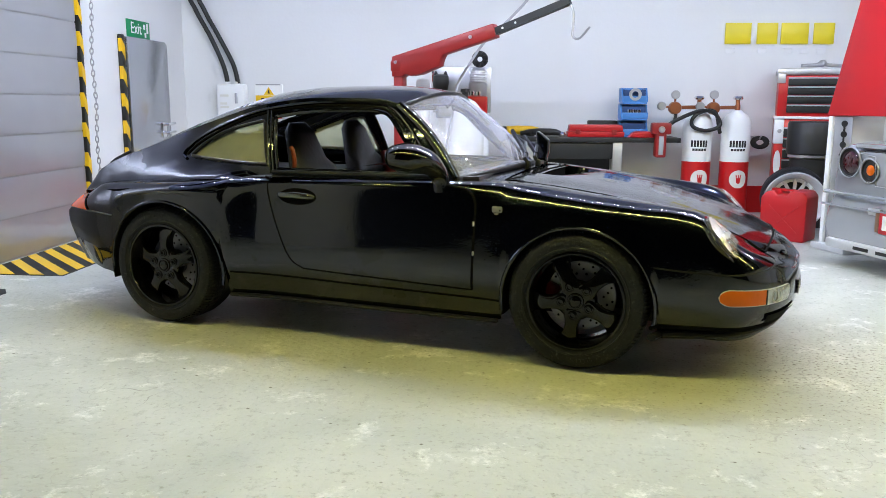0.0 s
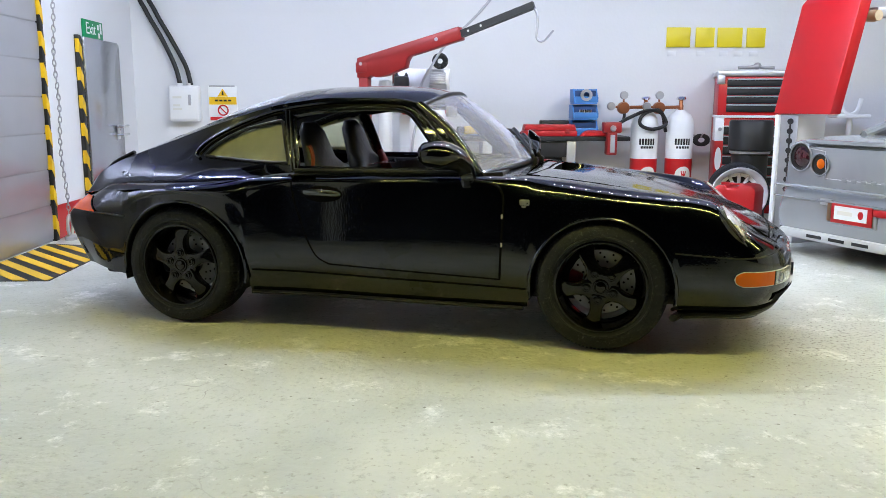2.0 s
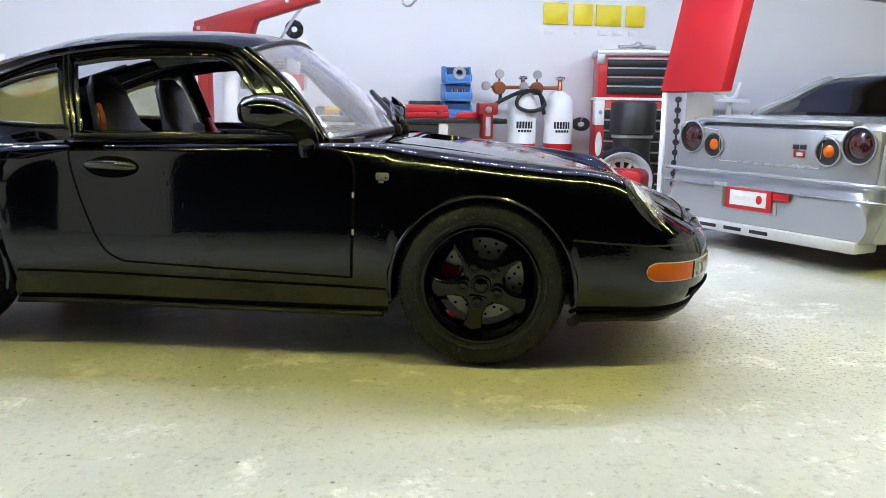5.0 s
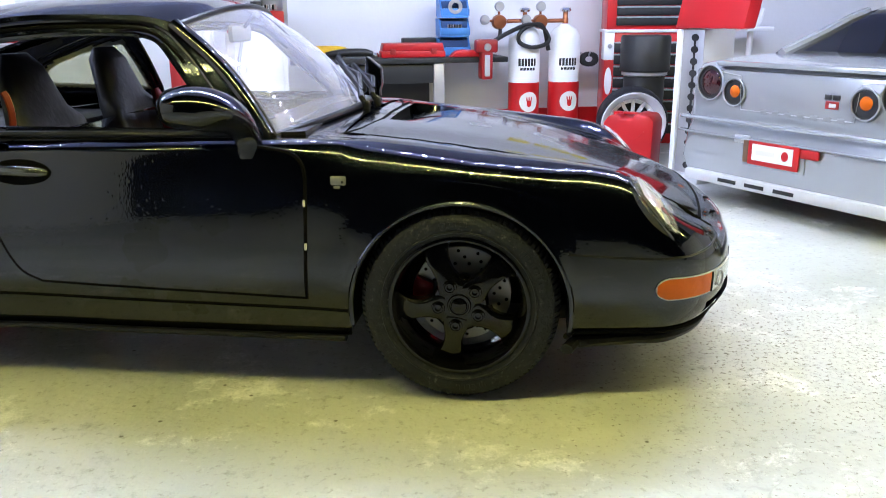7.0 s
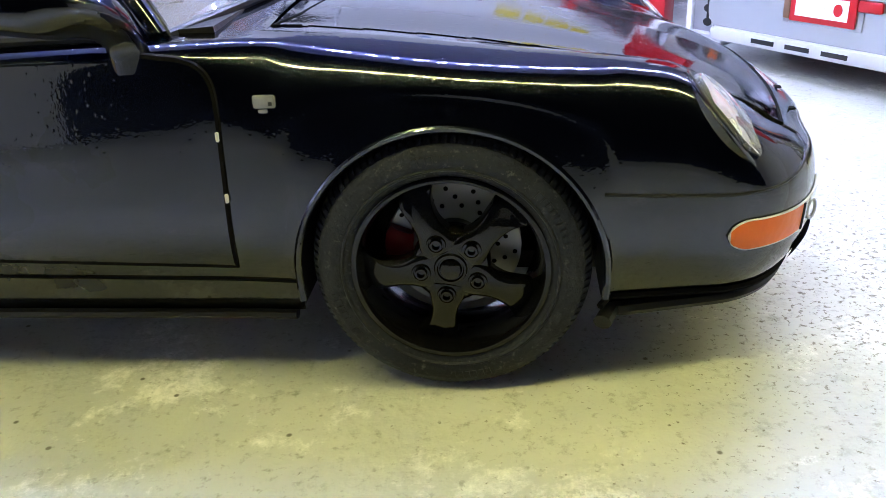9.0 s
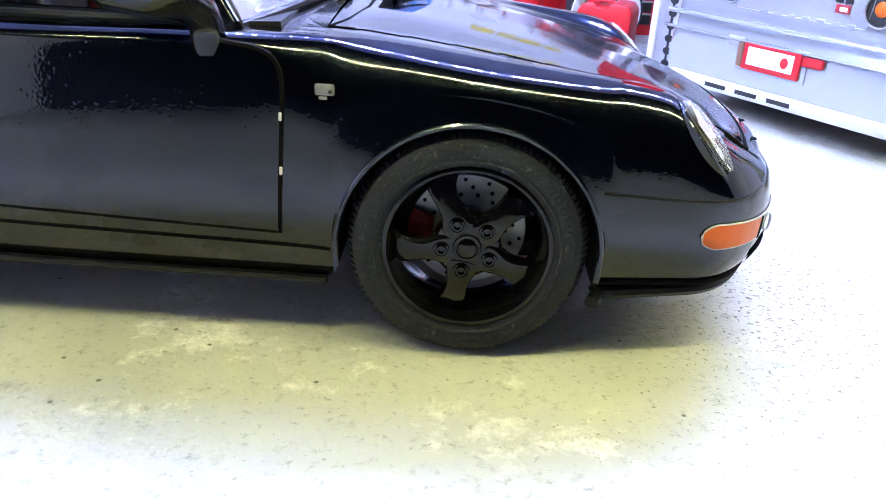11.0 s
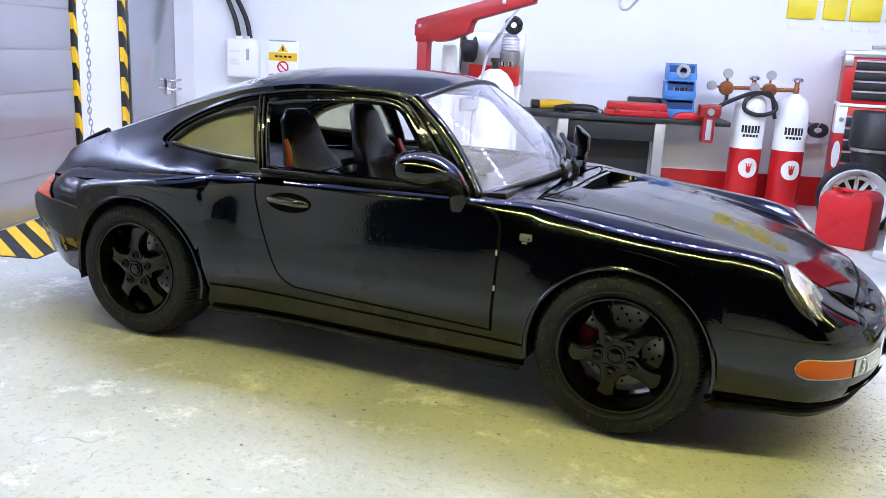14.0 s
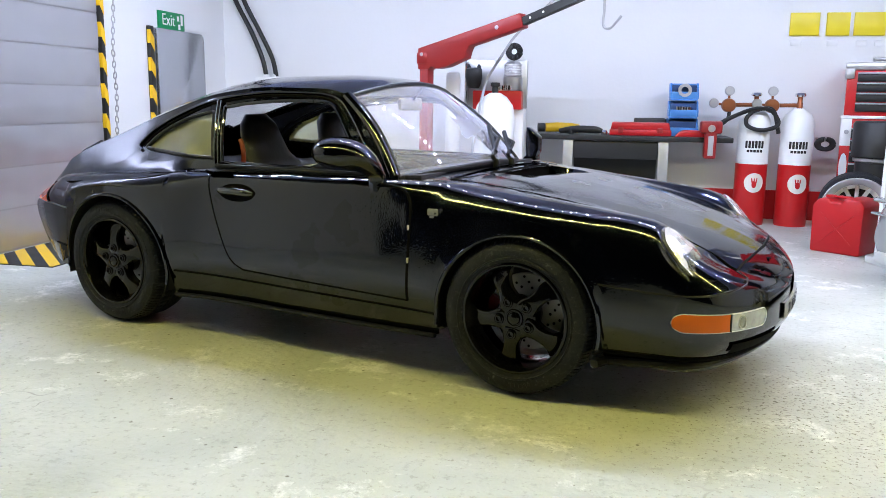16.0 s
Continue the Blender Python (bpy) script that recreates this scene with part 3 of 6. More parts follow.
def flank_panel(poly, off, nx, nz, sign=-1):
    """A pressed panel that lies on the flank inside an (x, z) outline."""
    x0, x1 = min(p[0] for p in poly), max(p[0] for p in poly)
    z0, z1 = min(p[1] for p in poly), max(p[1] for p in poly)

    def fn(u, v):
        x, z = x0 + (x1 - x0) * u, z0 + (z1 - z0) * v
        return (x, sign * (body_y(x, z) + off), z)

    return grid(fn, nx, nz, keep=lambda c: inside(poly, c.x, c.z))


def build_wheel(car, x, side, spin, width=0.205, inset=0.0):
    """A wheel with a five-spoke black rim; its axle lies along y."""
    w = new("wheel")
    w.parent = car
    w.location = (K * x, K * side * (0.80 + inset), K * 0.325)
    w.rotation_euler = (0, 0, 0 if side < 0 else math.pi)
    h = width
    # tyre: knurled shoulders, grooves in the tread
    prof = [(0.222, 0.0), (0.235, -0.012), (0.262, -0.022), (0.285, -0.02), (0.303, -0.008), (0.315, 0.010), (0.321, 0.025), (0.324, 0.05), (0.318, 0.054), (0.318, 0.060), (0.325, 0.064),
            (0.325, h * 0.5 - 0.006), (0.318, h * 0.5 - 0.003), (0.318, h * 0.5 + 0.003), (0.325, h * 0.5 + 0.006), (0.324, h - 0.05), (0.315, h - 0.01), (0.285, h + 0.02), (0.235, h + 0.012), (0.222, h)]
    seg = 220
    loops = []
    for i, (r, y) in enumerate(prof):
        ring = []
        for k in range(seg):
            a = 2 * math.pi * k / seg
            rr = r - (0.005 if 5 <= i <= 7 else 0) - (0.004 if 10 <= i <= 14 and k % 4 == 0 else 0)
            ring.append((rr * math.cos(a), y, rr * math.sin(a)))
        loops.append(ring)
    part("tyre", rings(loops, caps=False), M_TYRE, w, 35)
    lugs = bmesh.new()
    for k in range(104):
        a = 2 * math.pi * k / 104
        rings([[(r * math.cos(a + da), y, r * math.sin(a + da)) for r, y in ((0.303, -0.007), (0.315, 0.006), (0.3215, 0.022), (0.3245, 0.05), (0.30, 0.055))] for da in (-0.020, 0.020)], lugs)
    part("tread_shoulder", lugs, M_TYRE, w, 20)
    # raised rings and unreadable moulded marks on the side wall
    rib = lathe([(0.243, -0.0155), (0.246, -0.0225), (0.249, -0.0225), (0.252, -0.018)], 72, axis="y", caps=False)
    part("sidewall_rib", rib, M_TYRE, w)
    marks = bmesh.new()
    for a0, count in ((0.25, 9), (1.5, 6), (3.35, 9), (4.7, 6)):
        for k in range(count):
            a = a0 + 0.062 * k
            rings([[(r * math.cos(a + da), y, r * math.sin(a + da)) for da, y in ((-0.02, -0.0205), (-0.02, -0.0245), (0.02, -0.0245), (0.02, -0.0205))] for r in (0.265, 0.281)], marks)
    tagged(part("sidewall_mark", marks, M_TYRE, w, 20), kind="stuff")
    # dished rim: a thin outer lip, then a deep gloss barrel
    rim = lathe([(0.2285, -0.004), (0.2275, -0.013), (0.2225, -0.0155), (0.216, -0.014), (0.211, -0.004), (0.207, 0.012), (0.203, 0.03), (0.198, 0.06), (0.194, 0.15), (0.222, 0.2), (0.2285, 0.2)], 72, axis="y", closed=True)
    part("rim", rim, M_RIM, w)
    # scimitar spokes that swell from the hub and sink into the barrel
    outline = [(0.035, -0.040), (0.066, -0.0435), (0.088, -0.037), (0.112, -0.030), (0.138, -0.030), (0.163, -0.036), (0.184, -0.049), (0.199, -0.060), (0.204, -0.020), (0.201, 0.020), (0.186, 0.038), (0.160, 0.036), (0.130, 0.031), (0.100, 0.033), (0.080, 0.040), (0.062, 0.044), (0.035, 0.040)]
    sm = [(p.x, p.y) for p in spline([(a, b, 0) for a, b in outline], 48, True)]
    loops = []
    for shrink, rise in ((1.0, 0.045), (1.0, 0.010), (0.965, 0.0035), (0.87, 0.0), (0.55, -0.0025)):
        ring = []
        for a, b in sm:
            out = max(0.0, (a - 0.085) / 0.12)
            mid = 0.118
            aa = mid + (a - mid) * (0.6 + 0.4 * shrink)
            ring.append((aa, 0.004 + rise + 0.026 * out * out, b * shrink))
        loops.append(ring)
    spoke = link("spoke", rings(loops), M_RIM, w, 55)
    for i in range(5):
        o = spoke if i == 0 else new("spoke", spoke.data)
        o.parent = w
        o.rotation_euler = (0, -radians(spin + 72 * i), 0)
    hub = lathe([(0.0, 0.003), (0.046, 0.003), (0.070, 0.004), (0.083, 0.008), (0.090, 0.016), (0.092, 0.05), (0.0, 0.05)], 48, axis="y")
    part("hub", hub, M_RIM, w)
    cap = lathe([(0.0, -0.010), (0.016, -0.009), (0.023, -0.006), (0.026, 0.001), (0.029, 0.001), (0.031, -0.004), (0.036, -0.0035), (0.039, 0.004)], 36, axis="y", caps=False)
    part("hub_cap", cap, M_RIM, w)
    lug = link("wheel_nut", lathe([(0.0, 0.000), (0.007, 0.000), (0.009, -0.009), (0.0135, -0.009), (0.0145, -0.001), (0.0165, -0.001), (0.0175, -0.0055), (0.0215, -0.0045), (0.023, 0.004)], 18, axis="y", caps=False), M_RIM, w)
    for i in range(5):
        o = lug if i == 0 else new("wheel_nut", lug.data)
        o.parent = w
        a = radians(spin + 72 * i)
        o.location = (K * 0.069 * math.cos(a), 0, K * 0.069 * math.sin(a))
    deep = 0.13 if x > 0 else 0.11
    disc = lathe([(0.0, deep), (0.160, deep), (0.162, deep + 0.002), (0.162, deep + 0.02), (0.0, deep + 0.02)], 56, axis="y")
    part("brake_disc", disc, M_DISC, w, label="grey drilled brake disc")
    part("disc_hat", lathe([(0.0, deep - 0.03), (0.066, deep - 0.03), (0.072, deep - 0.024), (0.072, deep - 0.001), (0.0, deep - 0.001)], 40, axis="y"), M_TRIM, w)
    dots = bmesh.new()
    for i in range(14):
        for j, r in enumerate((0.105, 0.126, 0.147)):
            a = 2 * math.pi * (i + 0.34 * j) / 14 + spin
            lathe([(0.0058, deep - 0.0015), (0.0058, deep + 0.001)], 8, dots, "y", (r * math.cos(a), 0, r * math.sin(a)))
    part("disc_holes", dots, M_GAP, w)
    a0, a1 = (158, 204) if side < 0 else (-25, 30)
    pr = [(0.098, deep - 0.026), (0.112, deep - 0.034), (0.150, deep - 0.034), (0.166, deep - 0.024), (0.168, deep + 0.03), (0.10, deep + 0.03)]
    loops = [[((0.133 + (r - 0.133) * (0.85 if j in (0, 8) else 1.0)) * math.cos(radians(a)), y + (0.006 if j in (0, 4, 8) else 0.0), (0.133 + (r - 0.133) * (0.85 if j in (0, 8) else 1.0)) * math.sin(radians(a))) for r, y in pr] for j, a in enumerate(np.linspace(a0, a1, 9))]
    part("brake_caliper", rings(loops), M_CALIPER if x > 0 else M_TRIM, w, label="dark red brake caliper" if x > 0 else "")
    return w


def build_coupe():
    car = thing("toy_sports_car", CAR_X, CAR_Y, 0, CAR_TURN, "glossy black die-cast sports coupe with black five-spoke wheels", "model car")

    def lower(u, v):
        s = 0.5 - 0.5 * math.cos(math.pi * u)
        s = 0.65 * s + 0.35 * u
        x = -2.046 + 4.136 * s
        pts = cache.setdefault(round(u, 6), section(x))
        y, z = pts[round(v * 35)]
        return (x + shear(x, z), -y, z)

    cache = {}
    shell = grid(lower, 300, 36, keep=lambda c: not (-1.05 < c.x < 0.50 and abs(c.y) < 0.675 and c.z > 0.7) and not (0.82 < c.x < 1.40 and abs(c.y) < 0.46))
    part("body", mirror_y(shell), M_PAINT, car, 60)
    # roof with the rear window left open
    def roof(u, v):
        x1 = 0.24 - 0.072 * v * v
        x = -1.90 + (x1 + 1.90) * u
        return (x, -c_raily(x) * v, c_roof(x) - (c_roof(x) - c_railz(x)) * v**2.4)

    cut = lambda c: not (-1.40 < c.x < -0.70 and abs(c.y) < 0.425 + 0.08 * (c.x + 1.36))
    part("roof", mirror_y(grid(roof, 150, 28, keep=cut)), M_PAINT, car, 60)
    side = side_patch(keep=lambda c: not inside(DOOR_WIN, c.x, c.z) and not inside(QUARTER, c.x, c.z))
    pair("cabin_side", side, M_PAINT, car, 60)
    # drip rail, window seals
    rail = [(x, -(cabin_y(x, z) + 0.004), z) for x, z in SURROUND]
    pair("drip_rail", tube(rail, 0.0085, 8), M_PAINT, car)
    # dark tube stands in for the shade of a recessed channel
    inner = [(-0.42 + (x + 0.42) * 0.965, z - 0.017) for x, z in SURROUND[12:72]]
    pair("drip_channel_shade", tube([(x, -(cabin_y(x, z) + 0.001), z) for x, z in inner], 0.0065, 6), M_GAP, car)
    for name, poly in (("door_window_seal", DOOR_WIN), ("quarter_window_seal", QUARTER)):
        pts = poly if poly is QUARTER else [q for a, b in zip(poly, poly[1:] + poly[:1]) for q in [(a[0] + (b[0] - a[0]) * i / 10, a[1] + (b[1] - a[1]) * i / 10) for i in range(10)]]
        line = [(x, -(cabin_y(x, z) + 0.003), z) for x, z in pts]
        pair(name, tube(line, 0.010, 8, closed=True), M_PAINT if poly is DOOR_WIN else M_TRIM, car)
    wider = [(-0.79 + (x + 0.79) * 1.05, 0.98 + (z - 0.98) * 1.09) for x, z in QUARTER]
    qg = side_patch(-0.012, keep=lambda c: inside(wider, c.x, c.z))
    for pane in pair("quarter_window", qg, M_GLASS_G, car, label="hazy clear side window with yellow glow put into its tint"):
        pane.visible_shadow = False
    # B pillar ribs
    for bx in (-0.510, -0.488):
        line = [(bx - 0.066 * (z - 0.866) / 0.266, -(cabin_y(bx, z) + 0.004), z) for z in np.linspace(0.845, 1.165, 12)]
        pair("pillar_rib", tube(line, 0.0075, 6), M_PAINT, car)
    # windscreen
    def screen(u, v):
        s = 2 * u - 1
        b = v
        xc, xs = 0.235 + 0.435 * b, 0.17 + 0.35 * b
        zc, zs = 1.258 - 0.378 * b, 1.196 - 0.35 * b
        k = 1 - s * s
        return (xs + (xc - xs) * k + 0.02 * math.sin(math.pi * b), s * (0.505 + 0.15 * b), zs + (zc - zs) * k + 0.02 * math.sin(math.pi * b))

    ws = part("windscreen", grid(screen, 30, 16), M_GLASS, car, label="clear plastic windscreen")
    ws.visible_shadow = False
    edge = [screen(u, 0) for u in np.linspace(0, 1, 24)] + [screen(1, v) for v in np.linspace(0.05, 1, 14)] + [screen(u, 1) for u in np.linspace(0.96, 0, 24)] + [screen(0, v) for v in np.linspace(0.95, 0.05, 14)]
    part("windscreen_seal", tube(edge, 0.013, 8, closed=True), M_TRIM, car)
    pil = [screen(0, v) for v in np.linspace(0, 1, 16)]
    pair("windscreen_pillar", tube([(x - 0.018, y - 0.012, z - 0.002) for x, y, z in pil], 0.026, 10), M_PAINT, car)
    # rear window
    def rear(u, v):
        x = -1.41 + 0.72 * u
        s = 2 * v - 1
        y = s * (0.435 + 0.08 * (x + 1.36))
        f = abs(y) / c_raily(x)
        return (x, y, c_roof(x) - (c_roof(x) - c_railz(x)) * f**2.4 - 0.008)

    rw = part("rear_window", grid(rear, 16, 16), M_GLASS, car)
    rw.visible_shadow = False
    # engine cover grille lip at the tail
    lip = [(x, y, c_roof(x) + 0.004 - 0.10 * abs(y) ** 2) for x, y in smooth2([(-1.66, -0.40), (-1.80, -0.42), (-1.87, -0.30), (-1.88, 0.0), (-1.87, 0.30), (-1.80, 0.42), (-1.66, 0.40)], 40)]
    part("tail_spoiler", tube(lip, 0.02, 8, flat=0.6), M_TRIM, car)
    # cowl under the windscreen
    cowl = grid(lambda u, v: (0.47 + 0.26 * v + 0.1 * (1 - (2 * u - 1) ** 2) * (1 - v), (2 * u - 1) * 0.66, 0.842 + 0.03 * (1 - (2 * u - 1) ** 2) - 0.004), 24, 8)
    part("cowl", cowl, M_PAINT, car)
    # wheel arch lips
    for cx, cz, r in ARCHES:
        for sg in (-1, 1):
            pts = []
            for a in np.linspace(radians(-9), radians(189 if cx > 0 else 187), 44):
                x, z = cx + r * math.cos(a), cz + r * math.sin(a)
                xx = x
                pts.append((xx, sg * (body_y(xx, max(z, low_edge(xx))) + 0.002), z))
            part("wheel_arch_lip", tube(pts, 0.0085, 8), M_PAINT, car)
            well = rings([[(cx + (r + 0.004) * math.cos(a), sg * y, cz + (r + 0.004) * math.sin(a)) for a in np.linspace(radians(-14), radians(192), 30)] for y in (0.79 if cx > 0 else 0.815, 0.45)], closed=False)
            part("wheel_well", well, M_BLK, car)
            part("well_back", prism([(cx + (r + 0.01) * math.cos(a), cz + (r + 0.01) * math.sin(a)) for a in np.linspace(radians(-20), radians(200), 24)], sg * 0.45, sg * 0.44, "y"), M_BLK, car)
    under = box(-1.8, 1.78, -0.55, 0.55, 0.20, 0.26, 0.02)
    part("underbody", under, M_BLK, car)
    for x0, x1 in ((-0.74, 0.77), (1.5, 1.7)):
        pair("underbody_side", box(x0, x1, -0.70, -0.5, 0.20, 0.27, 0.015), M_BLK, car)
    # sills
    for sg in (-1, 1):
        pts = [(x, sg * (body_y(x, c_sill(x) + 0.005) + 0.012), c_sill(x) - 0.004) for x in np.linspace(-0.72, 0.755, 30)]
        part("sill_strip", tube(pts, 0.016, 8, flat=0.7), M_TRIM, car)
        seam = on_flank([(-0.70, 0.325), (0.77, 0.292)], 0.0005, sign=sg)
        part("sill_seam", tube(seam, 0.005, 6), M_GAP, car)
    # doors
    door_line = smooth2([(-0.478, 0.832), (-0.472, 0.76), (-0.445, 0.66), (-0.41, 0.56), (-0.37, 0.465), (-0.33, 0.405), (-0.27, 0.372)], 26) + [(0.15, 0.356), (0.637, 0.338)] + smooth2([(0.640, 0.40), (0.648, 0.6), (0.650, 0.73), (0.632, 0.785), (0.585, 0.812), (0.50, 0.824)], 24) + [(0.45, 0.832)]
    for sg in (-1, 1):
        d = part("door", flank_panel(door_line, 0.004, 130, 60, sg), M_PAINT, car, 60)
        part("door_gap", tube(on_flank(door_line, -0.003, sign=sg), 0.0085, 6), M_GAP, d)
        # near-black proud plate paints the shade of a sunk grip; handle bar
        cup = bmesh.new()
        cl = [(x, sg * (body_y(x, z) + 0.006), z) for x, z in ellipse(-0.300, 0.738, 0.108, 0.042, 28)]
        cm = [(x, sg * (body_y(x, z) - 0.012), z) for x, z in ellipse(-0.300, 0.738, 0.09, 0.03, 28)]
        rings([cl, cm], cup)
        part("handle_cup_shade", cup, M_GAP, d)
        bar = [(x, sg * (body_y(x, 0.742) + o), 0.742 + dz) for x, o, dz in ((-0.405, 0.006, 0.0), (-0.38, 0.022, 0.004), (-0.30, 0.026, 0.004), (-0.23, 0.022, 0.0), (-0.205, 0.008, -0.004))]
        part("door_handle", tube(spline(bar, 16), lambda t: 0.012 + 0.007 * math.sin(math.pi * t), 10), M_HANDLE, d)
        for z in (0.655, 0.515):
            part("hinge_chip", box(0.644, 0.651, -0.005, 0.005, z - 0.011, z + 0.010, 0.002, turn=Matrix.Translation((0, sg * (body_y(0.647, z) + 0.006), 0))), M_OFF, d, label="bare paint chip at the door edge")
        part("belt_strip", tube([(x, sg * (c_belty(x) + 0.022), c_beltz(x) + 0.016) for x in np.linspace(-0.48, 0.46, 20)], 0.012, 8), M_TRIM, d)
        # side repeater
        bx, bz = 0.757, 0.722
        rep_y = Matrix.Translation((0, sg * body_y(bx, bz), 0))
        rlamp = part("side_repeater", box(bx - 0.026, bx + 0.024, -0.007, 0.006, bz - 0.012, bz + 0.018, 0.006, turn=rep_y), M_REPEATER, car, label="small clear side repeater lamp")
        part("repeater_tab", box(bx - 0.016, bx + 0.006, -0.006, 0.005, bz - 0.022, bz - 0.0125, 0.003, turn=rep_y), M_REPEATER, rlamp)
        part("repeater_screw", box(bx + 0.010, bx + 0.018, -0.009 if sg < 0 else 0.006, -0.006 if sg < 0 else 0.009, bz - 0.004, bz + 0.004, turn=rep_y), M_BLK, rlamp)
    # bumper seams
    for sg in (-1, 1):
        part("bumper_seam", tube(on_flank([(1.475, 0.508), (1.6, 0.498), (1.75, 0.49), (1.86, 0.492), (1.93, 0.50), (1.972, 0.512)], -0.001, sign=sg) + [(x, sg * y, top_z(x, y) - 0.001) for x, y in ((1.965, 0.47), (1.945, 0.478), (1.925, 0.485))], 0.0045, 6), M_TRIM, car)
        part("bumper_seam", tube(on_flank([(-1.46, 0.585), (-1.6, 0.592), (-1.76, 0.592)], -0.001, sign=sg), 0.0055, 6), M_TRIM, car)
        part("bumper_seam", tube(on_flank([(-1.47, 0.372), (-1.62, 0.38)], 0.001, sign=sg), 0.004, 6), M_GAP, car)
    # front lip spoiler and its dark line
    xs = 1.47 + 0.62 * np.sin(np.linspace(0, math.pi / 2, 40))
    lipline = [(x + shear(x, 0.235) + 0.004, -(body_y(x, 0.235) + 0.004), 0.24) for x in xs]
    lipline += [(x, -y, z) for x, y, z in lipline[::-1]]
    part("bumper_lip_gap", tube(lipline, 0.009, 6), M_GAP, car)
    lipline = [(x + shear(x, 0.2) + 0.010, -(body_y(x, 0.2) + 0.006), 0.198 + 0.035 * (x - 1.47) / 0.64) for x in xs]
    lipline += [(x, -y, z) for x, y, z in lipline[::-1]]
    part("front_lip", tube(lipline, 0.022, 8, flat=0.8), M_TRIM, car)
    return car


coupe = build_coupe()
for wx, spin in ((1.136, 44), (-1.136, 91)):
    for sd in (-1, 1):
        build_wheel(coupe, wx, sd, spin if sd < 0 else 20, 0.205 if wx > 0 else 0.25, -0.015 if wx > 0 else 0.005)


# ---- fittings of the coupe ----
def fittings(car):
    for sg in (-1, 1):
        # headlamps: sloping ovals on the wings
        d1 = Vector((0.655, -0.17 * sg, -0.73)).normalized()
        nrm = Vector((0.69, 0.16 * sg, 0.70)).normalized()
        d2 = nrm.cross(d1).normalized()
        nrm = d1.cross(d2).normalized() * (1 if d1.cross(d2).z > 0 else -1)
        mid = Vector((1.780, sg * 0.640, 0.613))
        for name, a, b, t, m, lift in (("headlamp_bezel", 0.170, 0.116, 0.012, M_PAINT, -0.016), ("headlamp", 0.153, 0.098, 0.026, M_LAMPGLASS, -0.006)):
            loops = [[mid + nrm * (lift - 0.07) + d1 * a * 0.9 * math.cos(q) + d2 * b * 0.8 * math.sin(q) for q in np.linspace(0, 2 * math.pi, 36, endpoint=False)]]
            for i in range(9):
                ph = math.pi / 2 * i / 8.2
                loops.append([mid + nrm * (lift + t * math.sin(ph)) + d1 * a * math.cos(ph) ** 0.8 * math.cos(q) + d2 * b * math.cos(ph) ** 0.8 * math.sin(q) for q in np.linspace(0, 2 * math.pi, 36, endpoint=False)])
            lamp = part(name, rings(loops), m, car, label="clear ribbed headlamp lens" if name == "headlamp" else "")
        lamp.visible_shadow = False
        rnd = random.Random(5)
        bowl = [[mid + nrm * (0.001 + 0.010 * (1 - rr * rr) + rnd.uniform(-0.004, 0.004) * rr) + d1 * 0.147 * rr * math.cos(q) + d2 * 0.093 * rr * math.sin(q) for q in np.linspace(0, 2 * math.pi, 18, endpoint=False)] for rr in (1.0, 0.86, 0.70, 0.52, 0.32, 0.08)]
        part("headlamp_reflector", rings(bowl), M_REFLECT, lamp, 4)
        # front indicator: amber and clear halves in a pale rim
        def wrap(u, v, off, x0=1.752, x1=2.055):
            a = u * math.pi / 2
            x = x0 + (x1 - x0) * math.sin(a)
            z0 = 0.392 - 0.012 * u
            h = 0.0345 * min(1, 0.06 + (1 - max(0, 1 - u / 0.13) ** 2) ** 0.5) * min(1, 0.1 + (1 - max(0, 1 - (0.78 - u) / 0.1) ** 2) ** 0.5)
            z = z0 + h * (2 * v - 1)
            return (x + shear(x, z) + off * 0.6 * u, sg * (body_y(x, z) + off * math.sin(math.pi * (0.25 + 0.5 * v))), z)

        part("indicator_lens", grid(lambda u, v: wrap(0.004 + u * 0.421, v, 0.010), 44, 9), M_AMBER, car, label="amber indicator lens")
        part("side_lamp_lens", grid(lambda u, v: wrap(0.435 + u * 0.34, v, 0.010), 18, 9), M_LENS, car, label="clear side lamp lens")
        rim = [wrap(u, 0, 0.006) for u in np.linspace(0, 0.78, 50)] + [wrap(0.78, v, 0.006) for v in np.linspace(0.2, 0.8, 4)] + [wrap(u, 1, 0.006) for u in np.linspace(0.78, 0, 50)] + [wrap(0, v, 0.006) for v in np.linspace(0.8, 0.2, 4)]
        part("indicator_rim", tube(rim, 0.0032, 6, closed=True), M_PALE, car)
        part("indicator_divider", tube([wrap(0.43, v, 0.011) for v in np.linspace(0, 1, 6)], 0.004, 6), M_TRIM, car)
        ring = [Vector(wrap(0.52, 0.5, 0.014)) + Vector((0.5 * 0.024 * math.cos(q), sg * -0.4 * 0.024 * math.cos(q), 0.024 * math.sin(q))) for q in np.linspace(0, 2 * math.pi, 16, endpoint=False)]
        part("side_lamp_ring", tube(ring, 0.004, 6, closed=True), M_STEEL, car)
        # tail lamp
        def tail(u, v, off):
            front = -1.70 - 0.125 * v
            x = front - (2.042 + front) * math.sin(u * math.pi / 2)
            z = 0.596 + 0.078 * v
            return (x + shear(x, z) - 0.5 * off * u, sg * (body_y(x, z) + off), z)

        part("tail_lamp", grid(lambda u, v: tail(u, v, 0.010), 20, 8), M_REDLENS, car, label="orange-red tail lamp")
        part("tail_lamp_edge", tube([tail(0, v, 0.004) for v in np.linspace(0, 1, 8)], 0.003, 6), M_GAP, car)
